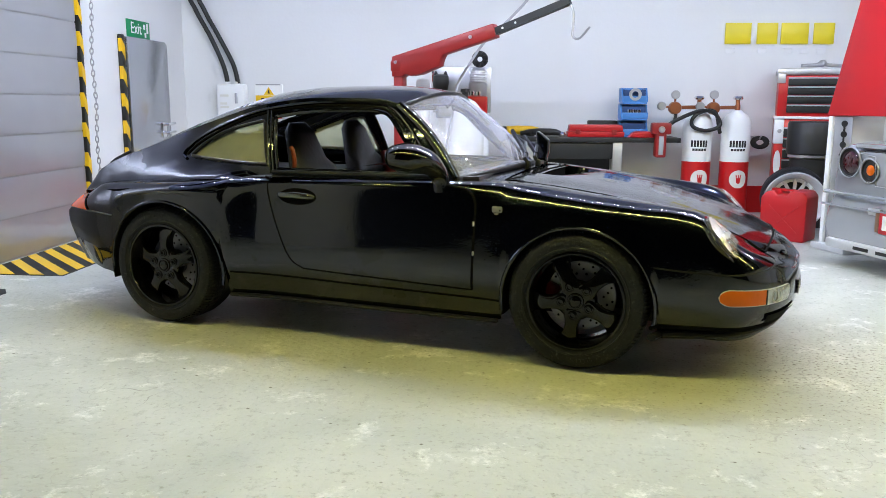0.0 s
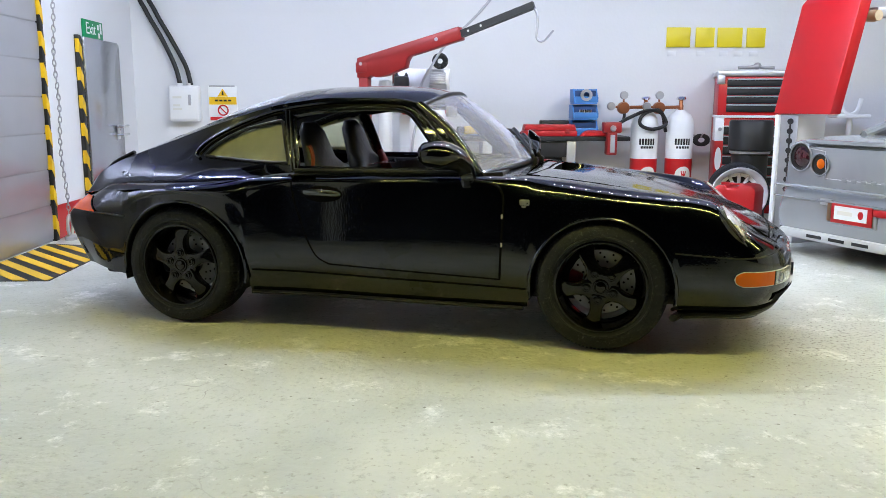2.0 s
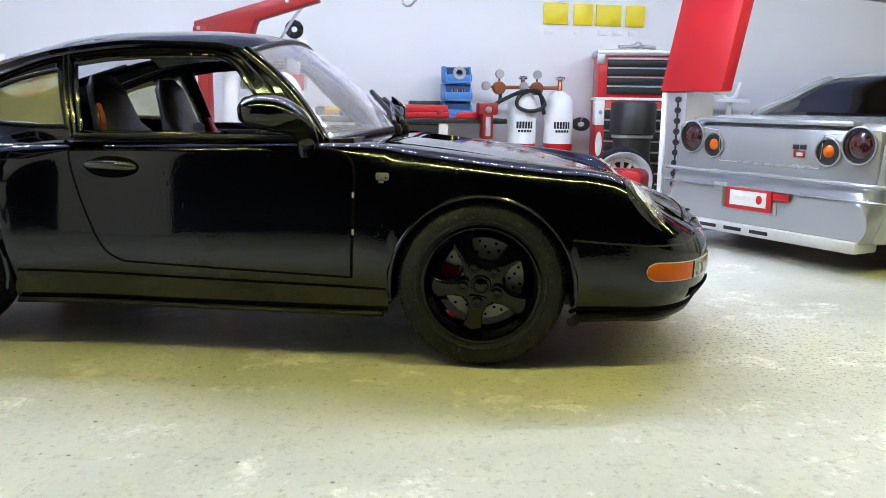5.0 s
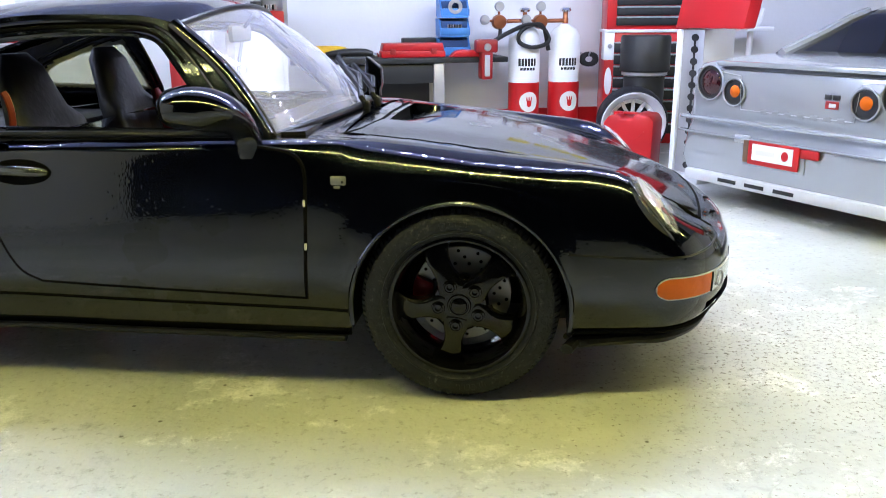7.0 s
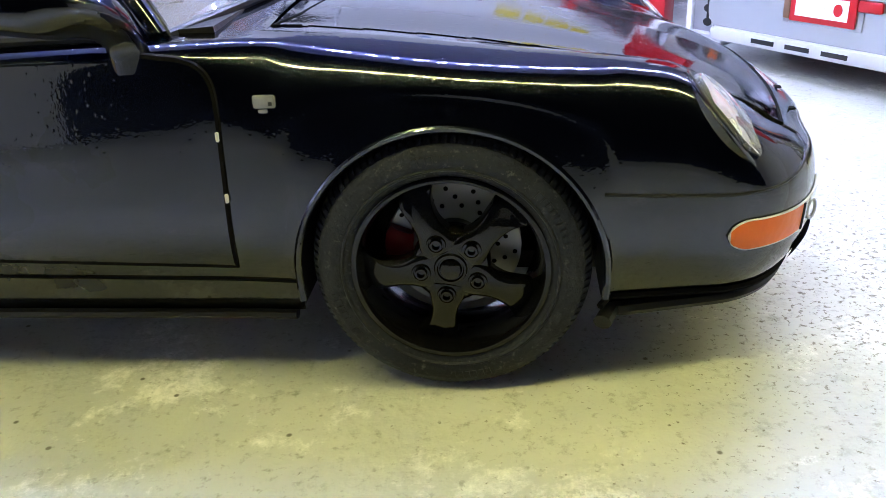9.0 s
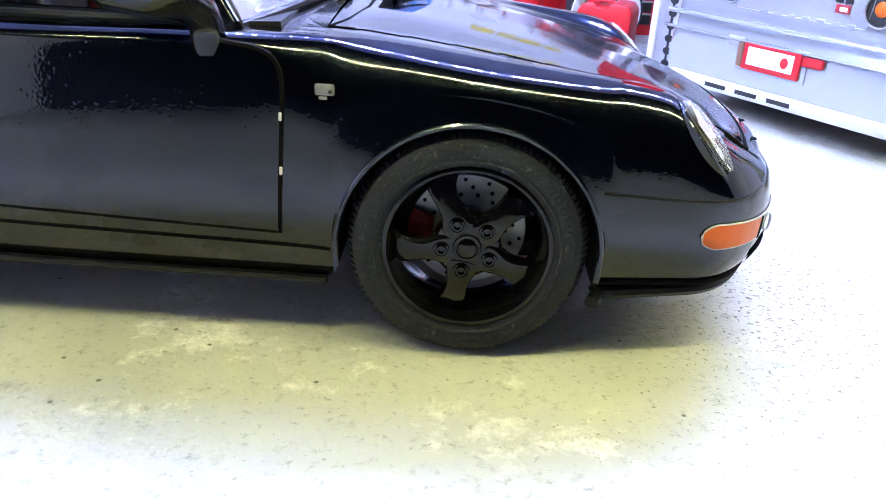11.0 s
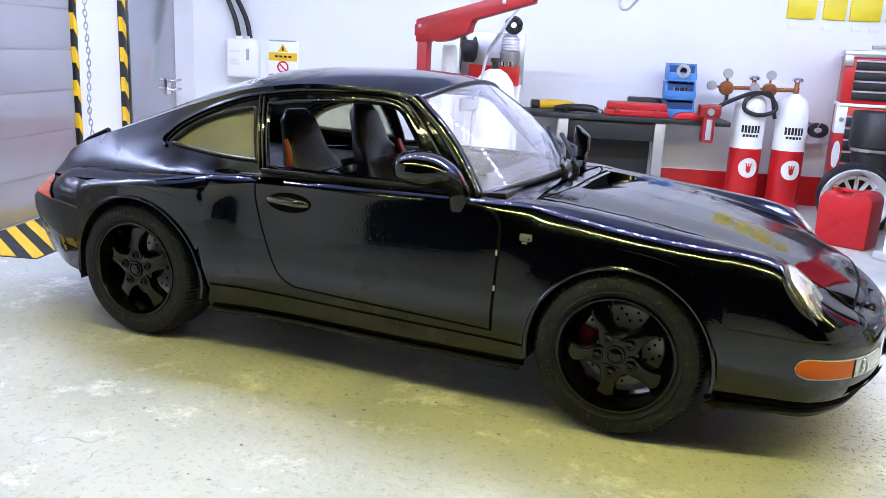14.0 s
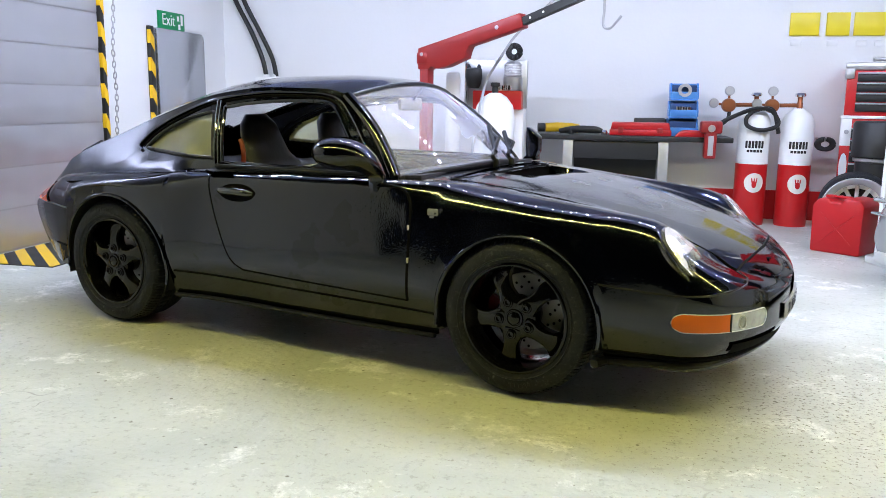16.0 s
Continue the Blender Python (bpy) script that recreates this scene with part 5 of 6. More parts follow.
# ---- the red workshop crane ----
def crane():
    ang = -20.6
    t = thing("workshop_crane", -1.0, 8.2, 0, ang, "red folding workshop crane with a black extension arm and hook", "crane")
    mast = box(-0.03, 0.065, -0.05, 0.05, 0.12, 1.52, 0.008)
    part("mast", mast, M_REDDARK, t)
    part("base_beam", box(-0.25, 1.2, -0.45, -0.33, 0.05, 0.16, 0.015), M_REDDARK, t)
    part("base_beam", box(-0.25, 1.2, 0.33, 0.45, 0.05, 0.16, 0.015), M_REDDARK, t)
    part("cross_beam", box(-0.2, -0.05, -0.45, 0.45, 0.05, 0.16, 0.015), M_REDDARK, t)
    # boom: a folded plate that steps up under the arm
    out = [(-0.045, 1.45), (0.07, 1.45), (0.10, 1.475), (0.16, 1.455), (0.26, 1.47), (0.46, 1.545), (0.475, 1.605), (0.50, 1.650), (1.03, 1.795), (1.00, 1.915), (-0.045, 1.64)]
    boom = part("boom", prism(out, -0.06, 0.06, "y", 0.010), M_REDDARK, t)
    for x, z in ((0.0, 1.585), (0.78, 1.80)):
        part("pin", lathe([(0.0, -0.070), (0.016, -0.069), (0.018, -0.060)], 12, axis="y", at=(x, 0, z)), M_STEEL, boom)
    bm = bmesh.new()
    d = Vector((0.945, 0, 0.327)).normalized()
    a, b = Vector((0.98, 0, 1.835)), Vector((1.70, 0, 2.085))
    up = Vector((-d.z, 0, d.x))
    rings([[p + up * u + Vector((0, v, 0)) for u, v in ((-0.032, -0.04), (0.032, -0.04), (0.032, 0.04), (-0.032, 0.04))] for p in (a, b)], bm)
    arm = part("extension_arm", bm, M_BLK, t)
    for f in (0.15, 0.32):
        p = a.lerp(b, f)
        part("arm_hole", lathe([(0.0, -0.042), (0.011, -0.042), (0.011, -0.04)], 10, axis="y", at=(p.x, 0, p.z)), M_OFF, arm)
    hk = [(1.70, 0, 2.06), (1.73, 0, 2.0), (1.735, 0, 1.9), (1.73, 0, 1.80), (1.76, 0, 1.765), (1.80, 0, 1.77), (1.84, 0, 1.81), (1.885, 0, 1.86)]
    part("hook", tube(spline(hk, 36), 0.011, 8), M_STEEL, t)
    part("mast_cap", box(-0.055, 0.06, -0.065, 0.065, 1.50, 1.60, 0.008), M_REDDARK, t)


crane()


def hose_line(name, pts, r, material, label, cat="hose"):
    return solid(name, tube(spline(pts, 60), r, 8), material, 0, 0, 0, label=label, category=cat)


def compressor():
    t = thing("air_compressor", -0.36, 8.85, 0, label="silver finned compressor on a red frame by the wall", category="compressor")
    part("stand", box(-0.30, 0.22, -0.02, 0.25, 0.0, 1.10, 0.02), M_WHITE, t)
    part("red_frame", box(-0.27, 0.21, -0.17, 0.0, 1.09, 1.27, 0.012), M_RED, t)
    blk = part("backing_sheet", box(-0.37, 0.24, 0.02, 0.10, 1.10, 1.57, 0.008), M_STEEL, t)
    part("sheet_edge", box(-0.375, -0.345, -0.05, 0.02, 1.12, 1.57, 0.005), M_CHROME, blk)
    part("cylinder_head", lathe([(0.0, 1.27), (0.085, 1.27), (0.095, 1.29), (0.095, 1.40), (0.075, 1.41), (0.075, 1.53), (0.06, 1.55), (0.0, 1.55)], 24, at=(0.11, -0.07, 0)), M_STEEL, t)
    for i in range(5):
        part("fin", lathe([(0.07, 1.418), (0.088, 1.420), (0.088, 1.430), (0.07, 1.432)], 24, at=(0.11, -0.07, 0.024 * i)), M_RIMWHITE, t)
    filt = part("air_filter", lathe([(0.0, 0.0), (0.05, 0.0), (0.072, 0.04), (0.085, 0.12), (0.08, 0.185), (0.05, 0.20), (0.0, 0.20)], 20, at=(-0.275, -0.10, 1.29)), M_BLK, t)
    for x in (-0.325, -0.225):
        part("filter_horn", lathe([(0.026, 0.0), (0.018, 0.03), (0.006, 0.05), (0.0, 0.052)], 10, at=(x, -0.10, 1.475)), M_BLK, filt)
    coil = [(0.13 + 0.055 * math.cos(q), -0.17 - 0.012 * (k % 3), 1.64 + 0.055 * math.sin(q)) for k, q in enumerate(np.linspace(0, 2 * math.pi, 32, endpoint=False))]
    part("hose_coil", tube(coil, 0.03, 10, closed=True), M_BLK, t)


compressor()


def white_tank():
    t = thing("white_tank", -0.36, 8.35, 0, label="plain white gas tank with brass fittings", category="gas tank")
    part("shell", lathe([(0.0, 0.0), (0.17, 0.0), (0.19, 0.03), (0.19, 1.02), (0.17, 1.13), (0.11, 1.21), (0.05, 1.245), (0.0, 1.25)], 36), M_WHITE, t)
    part("neck", lathe([(0.03, 1.24), (0.03, 1.30), (0.045, 1.31), (0.045, 1.34), (0.0, 1.345)], 14), M_BLK, t)
    for x in (0.05, 0.11):
        part("valve_knob", lathe([(0.0, 1.27), (0.028, 1.275), (0.028, 1.315), (0.0, 1.32)], 12, at=(x + 0.02, -0.02, 0)), M_CHROME, t)


white_tank()
hose_line("air_hose", [(0.62, 8.45, 2.85), (0.42, 8.45, 2.44), (0.23, 8.45, 2.19), (0.06, 8.45, 2.01), (-0.18, 8.44, 1.79), (-0.33, 8.42, 1.57), (-0.43, 8.36, 1.39), (-0.46, 8.2, 1.2), (-0.48, 8.12, 1.02), (-0.52, 8.12, 0.8), (-0.54, 8.12, 0.3), (-0.45, 8.1, 0.013)], 0.013, M_GREYPL, "thin grey air hose running up behind the crane arm")
# a white bottle beside the mast
solid("white_bottle", lathe([(0.0, 0.0), (0.065, 0.0), (0.07, 0.02), (0.07, 1.38), (0.06, 1.43), (0.03, 1.445), (0.0, 1.445)], 24), M_WHITE, -0.80, 8.55, 0, label="tall slim white bottle beside the crane", category="bottle")


# ---- the workbench ----
def workbench():
    t = thing("workbench", 0.9, 9.27, 0, label="dark-topped steel workbench against the back wall", category="workbench")
    part("top", box(-1.02, 0.98, -0.30, 0.30, 0.80, 0.85, 0.008), M_BLK, t)
    for x in (-0.6, 0.33):
        part("leg", box(x - 0.05, x + 0.05, -0.28, -0.22, 0, 0.80, 0.006), M_STEEL, t)
        part("leg", box(x - 0.05, x + 0.05, 0.22, 0.28, 0, 0.80, 0.006), M_STEEL, t)
    part("back_panel", box(-0.55, 0.28, 0.0, 0.02, 0.1, 0.78), M_BLK, t)
    part("drawer_front", box(-0.55, 0.28, -0.26, -0.2, 0.62, 0.79, 0.006), M_BLK, t)


workbench()


def red_case():
    t = thing("red_tool_case", 1.0, 9.15, 0.85, label="closed red plastic tool case on the workbench", category="tool case")
    part("base", box(-0.30, 0.30, -0.12, 0.12, 0, 0.06, 0.012), M_REDPL, t)
    part("lid", prism([(-0.29, 0.06), (0.29, 0.06), (0.275, 0.13), (-0.275, 0.13)], -0.115, 0.115, "y", 0.012), M_REDPL, t)
    for x in (-0.19, 0.19):
        part("latch", box(x - 0.025, x + 0.025, -0.128, -0.118, 0.03, 0.08, 0.004), M_REDDARK, t)


red_case()
solid("black_case", box(-0.16, 0.16, -0.08, 0.08, 0, 0.17, 0.015), M_BLK, 1.1, 9.4, 0.85, label="black plastic case behind the red one", category="case")


def power_drill():
    t = thing("power_drill", 0.22, 9.2, 0.85, 12, "yellow and black power tool lying on the workbench", "power tool")
    part("body", tube([(-0.17, 0, 0.06), (-0.05, 0, 0.065), (0.10, 0, 0.06), (0.17, 0, 0.05)], lambda q: 0.05 - 0.01 * abs(q - 0.5), 12), M_YEL, t)
    part("chuck", tube([(-0.18, 0, 0.06), (-0.25, 0, 0.06)], 0.045, 12), M_BLK, t)
    part("grip", tube([(0.03, 0, 0.04), (0.06, -0.10, 0.03), (0.08, -0.16, 0.03)], 0.03, 10), M_BLK, t)


power_drill()


def wrench_bag():
    t = thing("dark_hand_tool", 0.45, 9.08, 0.85, -4, "dark grip hand tool with a steel end", "hand tool")
    part("grip", tube(spline([(-0.25, 0, 0.03), (-0.1, 0.0, 0.05), (0.1, 0, 0.05), (0.18, 0, 0.035)], 14), lambda q: 0.025 + 0.014 * math.sin(math.pi * q), 10), M_BLK, t)
    part("steel_end", lathe([(0.0, 0.0), (0.03, 0.0), (0.035, 0.03), (0.02, 0.05), (0.0, 0.05)], 12, at=(0.20, -0.01, 0)), M_CHROME, t)


wrench_bag()


def bins():
    first = None
    for i in range(3):
        t = thing("storage_bin", 1.41, 9.28, 0.85 + 0.175 * i, label="blue open-front stacking bin with small parts", category="storage bin", group="stacked storage bins")
        w, d = 0.140 - 0.006 * i, 0.14
        out = bmesh.new()
        box(-w, w, -d, d, 0, 0.02, 0.004, out)
        box(-w, w, d - 0.015, d, 0.02, 0.17, 0.003, out)
        for sg in (-1, 1):
            prism([(-d, 0.02), (d - 0.016, 0.02), (d - 0.016, 0.17), (-d + 0.09, 0.17), (-d + 0.03, 0.09), (-d, 0.08)], sg * w - 0.008, sg * w + 0.008, "x", bm=out)
        part("tray", out, M_BLUE, t)
        part("front_lip", box(-w + 0.009, w - 0.009, -d - 0.006, -d + 0.012, 0.02, 0.085, 0.004), M_BLUE, t)
        # dark filler block paints the shade inside the tray
        part("inside", box(-w + 0.012, w - 0.012, -d + 0.05, d - 0.02, 0.021, 0.15), M_BLUE_SHADE, t)
        if i == 1:
            for x in (-0.05, 0.0, 0.05):
                part("small_part", lathe([(0.0, 0), (0.025, 0.0), (0.025, 0.03), (0, 0.03)], 10, at=(x, -d + 0.03, 0.085)), M_CHROME, t)
        if i == 2:
            part("bearing", lathe([(0.035, -0.02), (0.065, -0.02), (0.065, 0.02), (0.035, 0.02)], 24, axis="y", at=(0, -d - 0.0, 0.10), closed=True), M_STEEL, t)


bins()
solid("red_rag", prism(smooth2([(-0.15, 0.0), (-0.08, 0.06), (0.05, 0.065), (0.15, 0.05), (0.16, 0.0)], 16), -0.06, 0.06, "y", 0.012), M_REDPL, 1.48, 9.04, 0.85, label="small red plastic tool case on the workbench", category="tool case")


def vise():
    t = thing("bench_vise", 1.66, 8.98, 0.85, label="red bench vise clamped to the bench edge", category="vise")
    part("clamp_body", box(-0.055, 0.055, -0.10, 0.05, -0.20, 0.12, 0.018), M_REDDARK, t)
    part("jaw", box(-0.10, 0.10, -0.11, 0.03, 0.04, 0.16, 0.02), M_REDDARK, t)
    part("screw_plate", box(-0.025, 0.025, -0.108, -0.10, -0.17, 0.02, 0.003), M_GREYPL, t)
    part("jaw_screw", lathe([(0.0, -0.135), (0.03, -0.13), (0.035, -0.112)], 14, axis="y", at=(0, 0, 0.09)), M_STEEL, t)


vise()


# ---- gas bottles ----
def gas_bottle(x, y, turn):
    t = thing("gas_bottle", x, y, 0, turn, "white and red gas bottle with a brass valve and gauges", "gas bottle", "gas bottles")
    part("lower_shell", lathe([(0.0, 0.0), (0.14, 0.0), (0.15, 0.02), (0.15, 0.60)], 36, caps=False), M_RED, t)
    part("upper_shell", lathe([(0.15, 0.60), (0.15, 0.98), (0.14, 1.04), (0.11, 1.09), (0.06, 1.12), (0.045, 1.14), (0.0, 1.14)], 36), M_WHITE, t)
    part("foot", lathe([(0.0, 0.001), (0.148, 0.001), (0.148, 0.012)], 36), M_RED, t)

    def on_shell(z0, z1, a0, a1, r=0.1525):
        return grid(lambda u, v: (r * math.cos(a0 + (a1 - a0) * u), r * math.sin(a0 + (a1 - a0) * u), z0 + (z1 - z0) * v), 14, 3)

    f = -math.pi / 2
    for i in range(6):
        part("label_bar", on_shell(0.755, 0.825, f - 0.62 + 0.2 * i, f - 0.47 + 0.2 * i), M_BLK, t)
    for i in range(5):
        part("label_bar", on_shell(0.715, 0.74, f - 0.5 + 0.2 * i, f - 0.34 + 0.2 * i), M_BLK, t)
    disc = bmesh.new()
    rings([[(0.154 * math.cos(f + 0.1 + rr * math.cos(q) / 0.154), 0.154 * math.sin(f + 0.1 + rr * math.cos(q) / 0.154), 0.42 + rr * math.sin(q)) for q in np.linspace(0, 2 * math.pi, 28, endpoint=False)] for rr in (0.001, 0.04, 0.095)], disc)
    part("round_label", disc, M_OFF, t)
    palm = lambda a, z: (0.1555 * math.cos(f + 0.1 + a / 0.154), 0.1555 * math.sin(f + 0.1 + a / 0.154), z)
    mk = bmesh.new()
    rings([[palm(rr * 0.7 * math.cos(q), 0.405 + rr * math.sin(q)) for q in np.linspace(0, 2 * math.pi, 12, endpoint=False)] for rr in (0.001, 0.034)], mk)
    for a in (-0.018, 0.0, 0.018):
        rings([[palm(a * (1 + 8 * dz) + w, 0.42 + dz) for w in (-0.006, 0.006)] for dz in (0.0, 0.045)], mk, closed=False)
    part("label_mark", mk, M_RED, t)
    part("neck", lathe([(0.028, 1.13), (0.028, 1.19), (0.022, 1.2), (0.022, 1.25)], 14, caps=False), M_COPPER, t)
    part("hand_wheel", lathe([(0.0, 1.25), (0.045, 1.25), (0.055, 1.265), (0.045, 1.285), (0.0, 1.29)], 18), M_CHROME, t)
    part("outlet", tube([(0, 0, 1.17), (-0.25, -0.02, 1.165)], 0.02, 10), M_COPPER, t)
    reg = part("regulator", lathe([(0.0, -0.05), (0.06, -0.045), (0.068, -0.02), (0.068, 0.03), (0.0, 0.035)], 20, axis="y", at=(-0.26, -0.04, 1.16)), M_COPPER, t)
    for dx, dz in ((-0.14, 0.02), (0.0, 0.14)):
        part("gauge", lathe([(0.0, -0.025), (0.042, -0.025), (0.046, -0.015), (0.046, 0.015), (0.0, 0.018)], 20, axis="y", at=(-0.26 + dx, -0.05, 1.16 + dz)), M_STEEL, reg)
        part("gauge_stem", tube([(-0.26, -0.04, 1.16), (-0.26 + dx * 0.8, -0.04, 1.16 + dz * 0.8)], 0.011, 8), M_COPPER, reg)
    return t


gas_bottle(2.09, 9.18, 0)
gas_bottle(2.49, 9.18, 0)
hose_line("gas_hose", [(1.84, 9.12, 1.1), (1.82, 9.1, 1.02), (1.72, 9.05, 0.95), (1.66, 8.98, 0.93)], 0.018, M_BLK, "black rubber gas hose")
hose_line("gas_hose", [(1.70, 9.0, 0.96), (1.85, 8.98, 1.05), (2.05, 9.0, 1.13), (2.2, 9.02, 1.12), (2.28, 9.02, 1.02), (2.25, 9.0, 0.96), (2.12, 8.99, 0.93), (2.0, 9.0, 0.97), (1.99, 9.0, 1.05), (2.08, 9.02, 1.12), (2.23, 9.05, 1.12), (2.3, 9.08, 0.9)], 0.02, M_BLK, "black rubber gas hose looped over a bottle")
coil = [(2.76 + 0.07 * math.cos(q) + 0.01 * (k // 20), 9.26, 0.80 + 0.05 * math.sin(q)) for k, q in enumerate(np.linspace(0, 6 * math.pi, 60))]
solid("torch_cable", tube(coil, 0.022, 8), M_BLK, 0, 0, 0, label="coiled black torch cable beside the bottle", category="cable")
solid("cable_hook", tube([(2.76, 9.6, 0.85), (2.76, 9.24, 0.84), (2.76, 9.2, 0.87)], 0.01, 6), M_STEEL, 0, 0, 0, label="small steel wall hook for the cable", category="hook")


# ---- tool cabinet, drum, spare wheel, fuel can ----
def cabinet():
    t = thing("tool_cabinet", 3.26, 9.2, 0, -15, label="red and white tool cabinet with black drawers", category="tool cabinet")
    low = part("lower_body", box(-0.36, 0.42, -0.25, 0.28, 0, 1.06, 0.015), M_RED, t)
    part("white_panel", box(-0.364, -0.27, -0.255, 0.0, 0.80, 1.055, 0.003), M_WHITE, low)
    part("red_label_oval", prism(ellipse(-0.315, 0.6, 0.035, 0.13, 20), -0.254, -0.2505, "y"), M_WHITE, low)
    up = part("upper_body", box(-0.35, 0.42, -0.25, 0.28, 1.08, 1.50, 0.015), M_RED, t)
    part("lid", box(-0.37, 0.43, -0.27, 0.29, 1.50, 1.57, 0.02), M_STEEL, t)
    part("middle_rail", box(-0.37, 0.43, -0.27, 0.28, 1.055, 1.083, 0.006), M_WHITE, t)
    for i in range(4):
        d = part("drawer", box(-0.26, 0.40, -0.275, -0.24, 1.12 + 0.092 * i, 1.195 + 0.092 * i, 0.008), M_BLK, t)
        part("drawer_pull", box(-0.26, 0.40, -0.29, -0.272, 1.188 + 0.092 * i, 1.203 + 0.092 * i, 0.003), M_GREYPL, d)
    for i in range(8):
        d = part("drawer", box(-0.27, 0.40, -0.275, -0.24, 0.10 + 0.11 * i, 0.195 + 0.11 * i, 0.008), M_BLK, t)
        part("drawer_pull", box(-0.27, 0.40, -0.288, -0.272, 0.185 + 0.11 * i, 0.2 + 0.11 * i, 0.003), M_GREYPL, d)
    part("lock", lathe([(0.0, -0.28), (0.02, -0.278), (0.022, -0.25)], 12, axis="y", at=(-0.31, 0, 0.93)), M_STEEL, t)
    part("corner_cap", box(-0.365, -0.285, -0.275, -0.2, 1.42, 1.52, 0.012), M_STEEL, t)


cabinet()
solid("air_gun", tube(spline([(-0.20, 0, 0.028), (-0.05, 0, 0.035), (0.02, 0, 0.05), (0.06, 0, 0.035), (0.2, 0, 0.028)], 20), lambda q: 0.018 + 0.022 * math.exp(-((q - 0.45) * 7) ** 2), 10), M_STEEL, 3.28, 9.08, 1.572, label="steel air tool lying on the cabinet", category="air tool")


def drum():
    t = thing("oil_drum", 3.07, 8.60, 0, label="matt black drum with a steel band", category="drum")
    part("shell", lathe([(0.0, 0.0), (0.18, 0.0), (0.185, 0.02), (0.185, 0.36), (0.192, 0.37), (0.185, 0.38), (0.185, 0.68)], 40, caps=False), M_BLK, t)
    part("band", lathe([(0.186, 0.68), (0.206, 0.69), (0.206, 0.715), (0.2, 0.72)], 40, caps=False), M_STEEL, t)
    part("upper_shell", lathe([(0.215, 0.72), (0.224, 0.73), (0.224, 1.02), (0.21, 1.04), (0.0, 1.04)], 40), M_BLK, t)


drum()


def spare_wheel():
    t = thing("spare_wheel", 2.83, 8.25, 0.305, -12, "polished deep-dish rim with a black tyre leaning upright", "wheel", rx=8)
    part("tyre", lathe([(0.28, -0.085), (0.292, -0.09), (0.303, -0.075), (0.305, 0.0), (0.303, 0.08), (0.292, 0.09), (0.28, 0.085)], 56, axis="y", caps=False), M_TYRE, t)
    part("rim", lathe([(0.284, -0.09), (0.277, -0.10), (0.262, -0.092), (0.235, -0.05), (0.21, -0.02), (0.205, 0.0), (0.205, 0.09), (0.28, 0.085)], 56, axis="y", caps=False), M_RIMWHITE, t)
    part("dish", lathe([(0.206, 0.0), (0.17, 0.012), (0.165, 0.03)], 48, axis="y", caps=False), M_WHITE, t)
    sp = link("spoke", box(0.05, 0.20, -0.01, 0.02, -0.016, 0.016, 0.004), M_RIMWHITE, t)
    for i in range(12):
        o = sp if i == 0 else new("spoke", sp.data)
        o.parent = t
        o.rotation_euler = (0, math.pi / 6 * i, 0)
    part("hub", lathe([(0.0, -0.03), (0.04, -0.028), (0.06, -0.01), (0.06, 0.03), (0.0, 0.03)], 20, axis="y"), M_STEEL, t)
    part("backing", lathe([(0.0, 0.035), (0.205, 0.035), (0.205, 0.04)], 40, axis="y"), M_BLK, t)


spare_wheel()


def fuel_can():
    t = thing("fuel_can", 2.62, 7.72, 0, -38, "red plastic fuel can with a moulded handle", "fuel can")
    out = [(-0.20, 0.0), (0.20, 0.0), (0.205, 0.40), (0.17, 0.445), (0.05, 0.455), (0.03, 0.415), (-0.06, 0.415), (-0.08, 0.45), (-0.16, 0.435), (-0.205, 0.38)]
    part("body", prism(out, -0.15, 0.15, "y", 0.018), M_REDPL, t)
    part("front_rib", tube([(-0.13, -0.15, 0.08), (0.13, -0.15, 0.32)], 0.004, 6), M_REDPL, t)
    part("front_rib", tube([(-0.13, -0.15, 0.32), (0.13, -0.15, 0.08)], 0.004, 6), M_REDPL, t)
    part("handle", box(-0.075, 0.045, -0.03, 0.03, 0.435, 0.455, 0.008), M_REDPL, t)
    part("cap", lathe([(0.0, 0.43), (0.04, 0.43), (0.04, 0.455), (0.0, 0.46)], 18, at=(-0.125, 0, 0)), M_REDPL, t)


fuel_can()


# ---- the lift ----
LIFT = 19.0


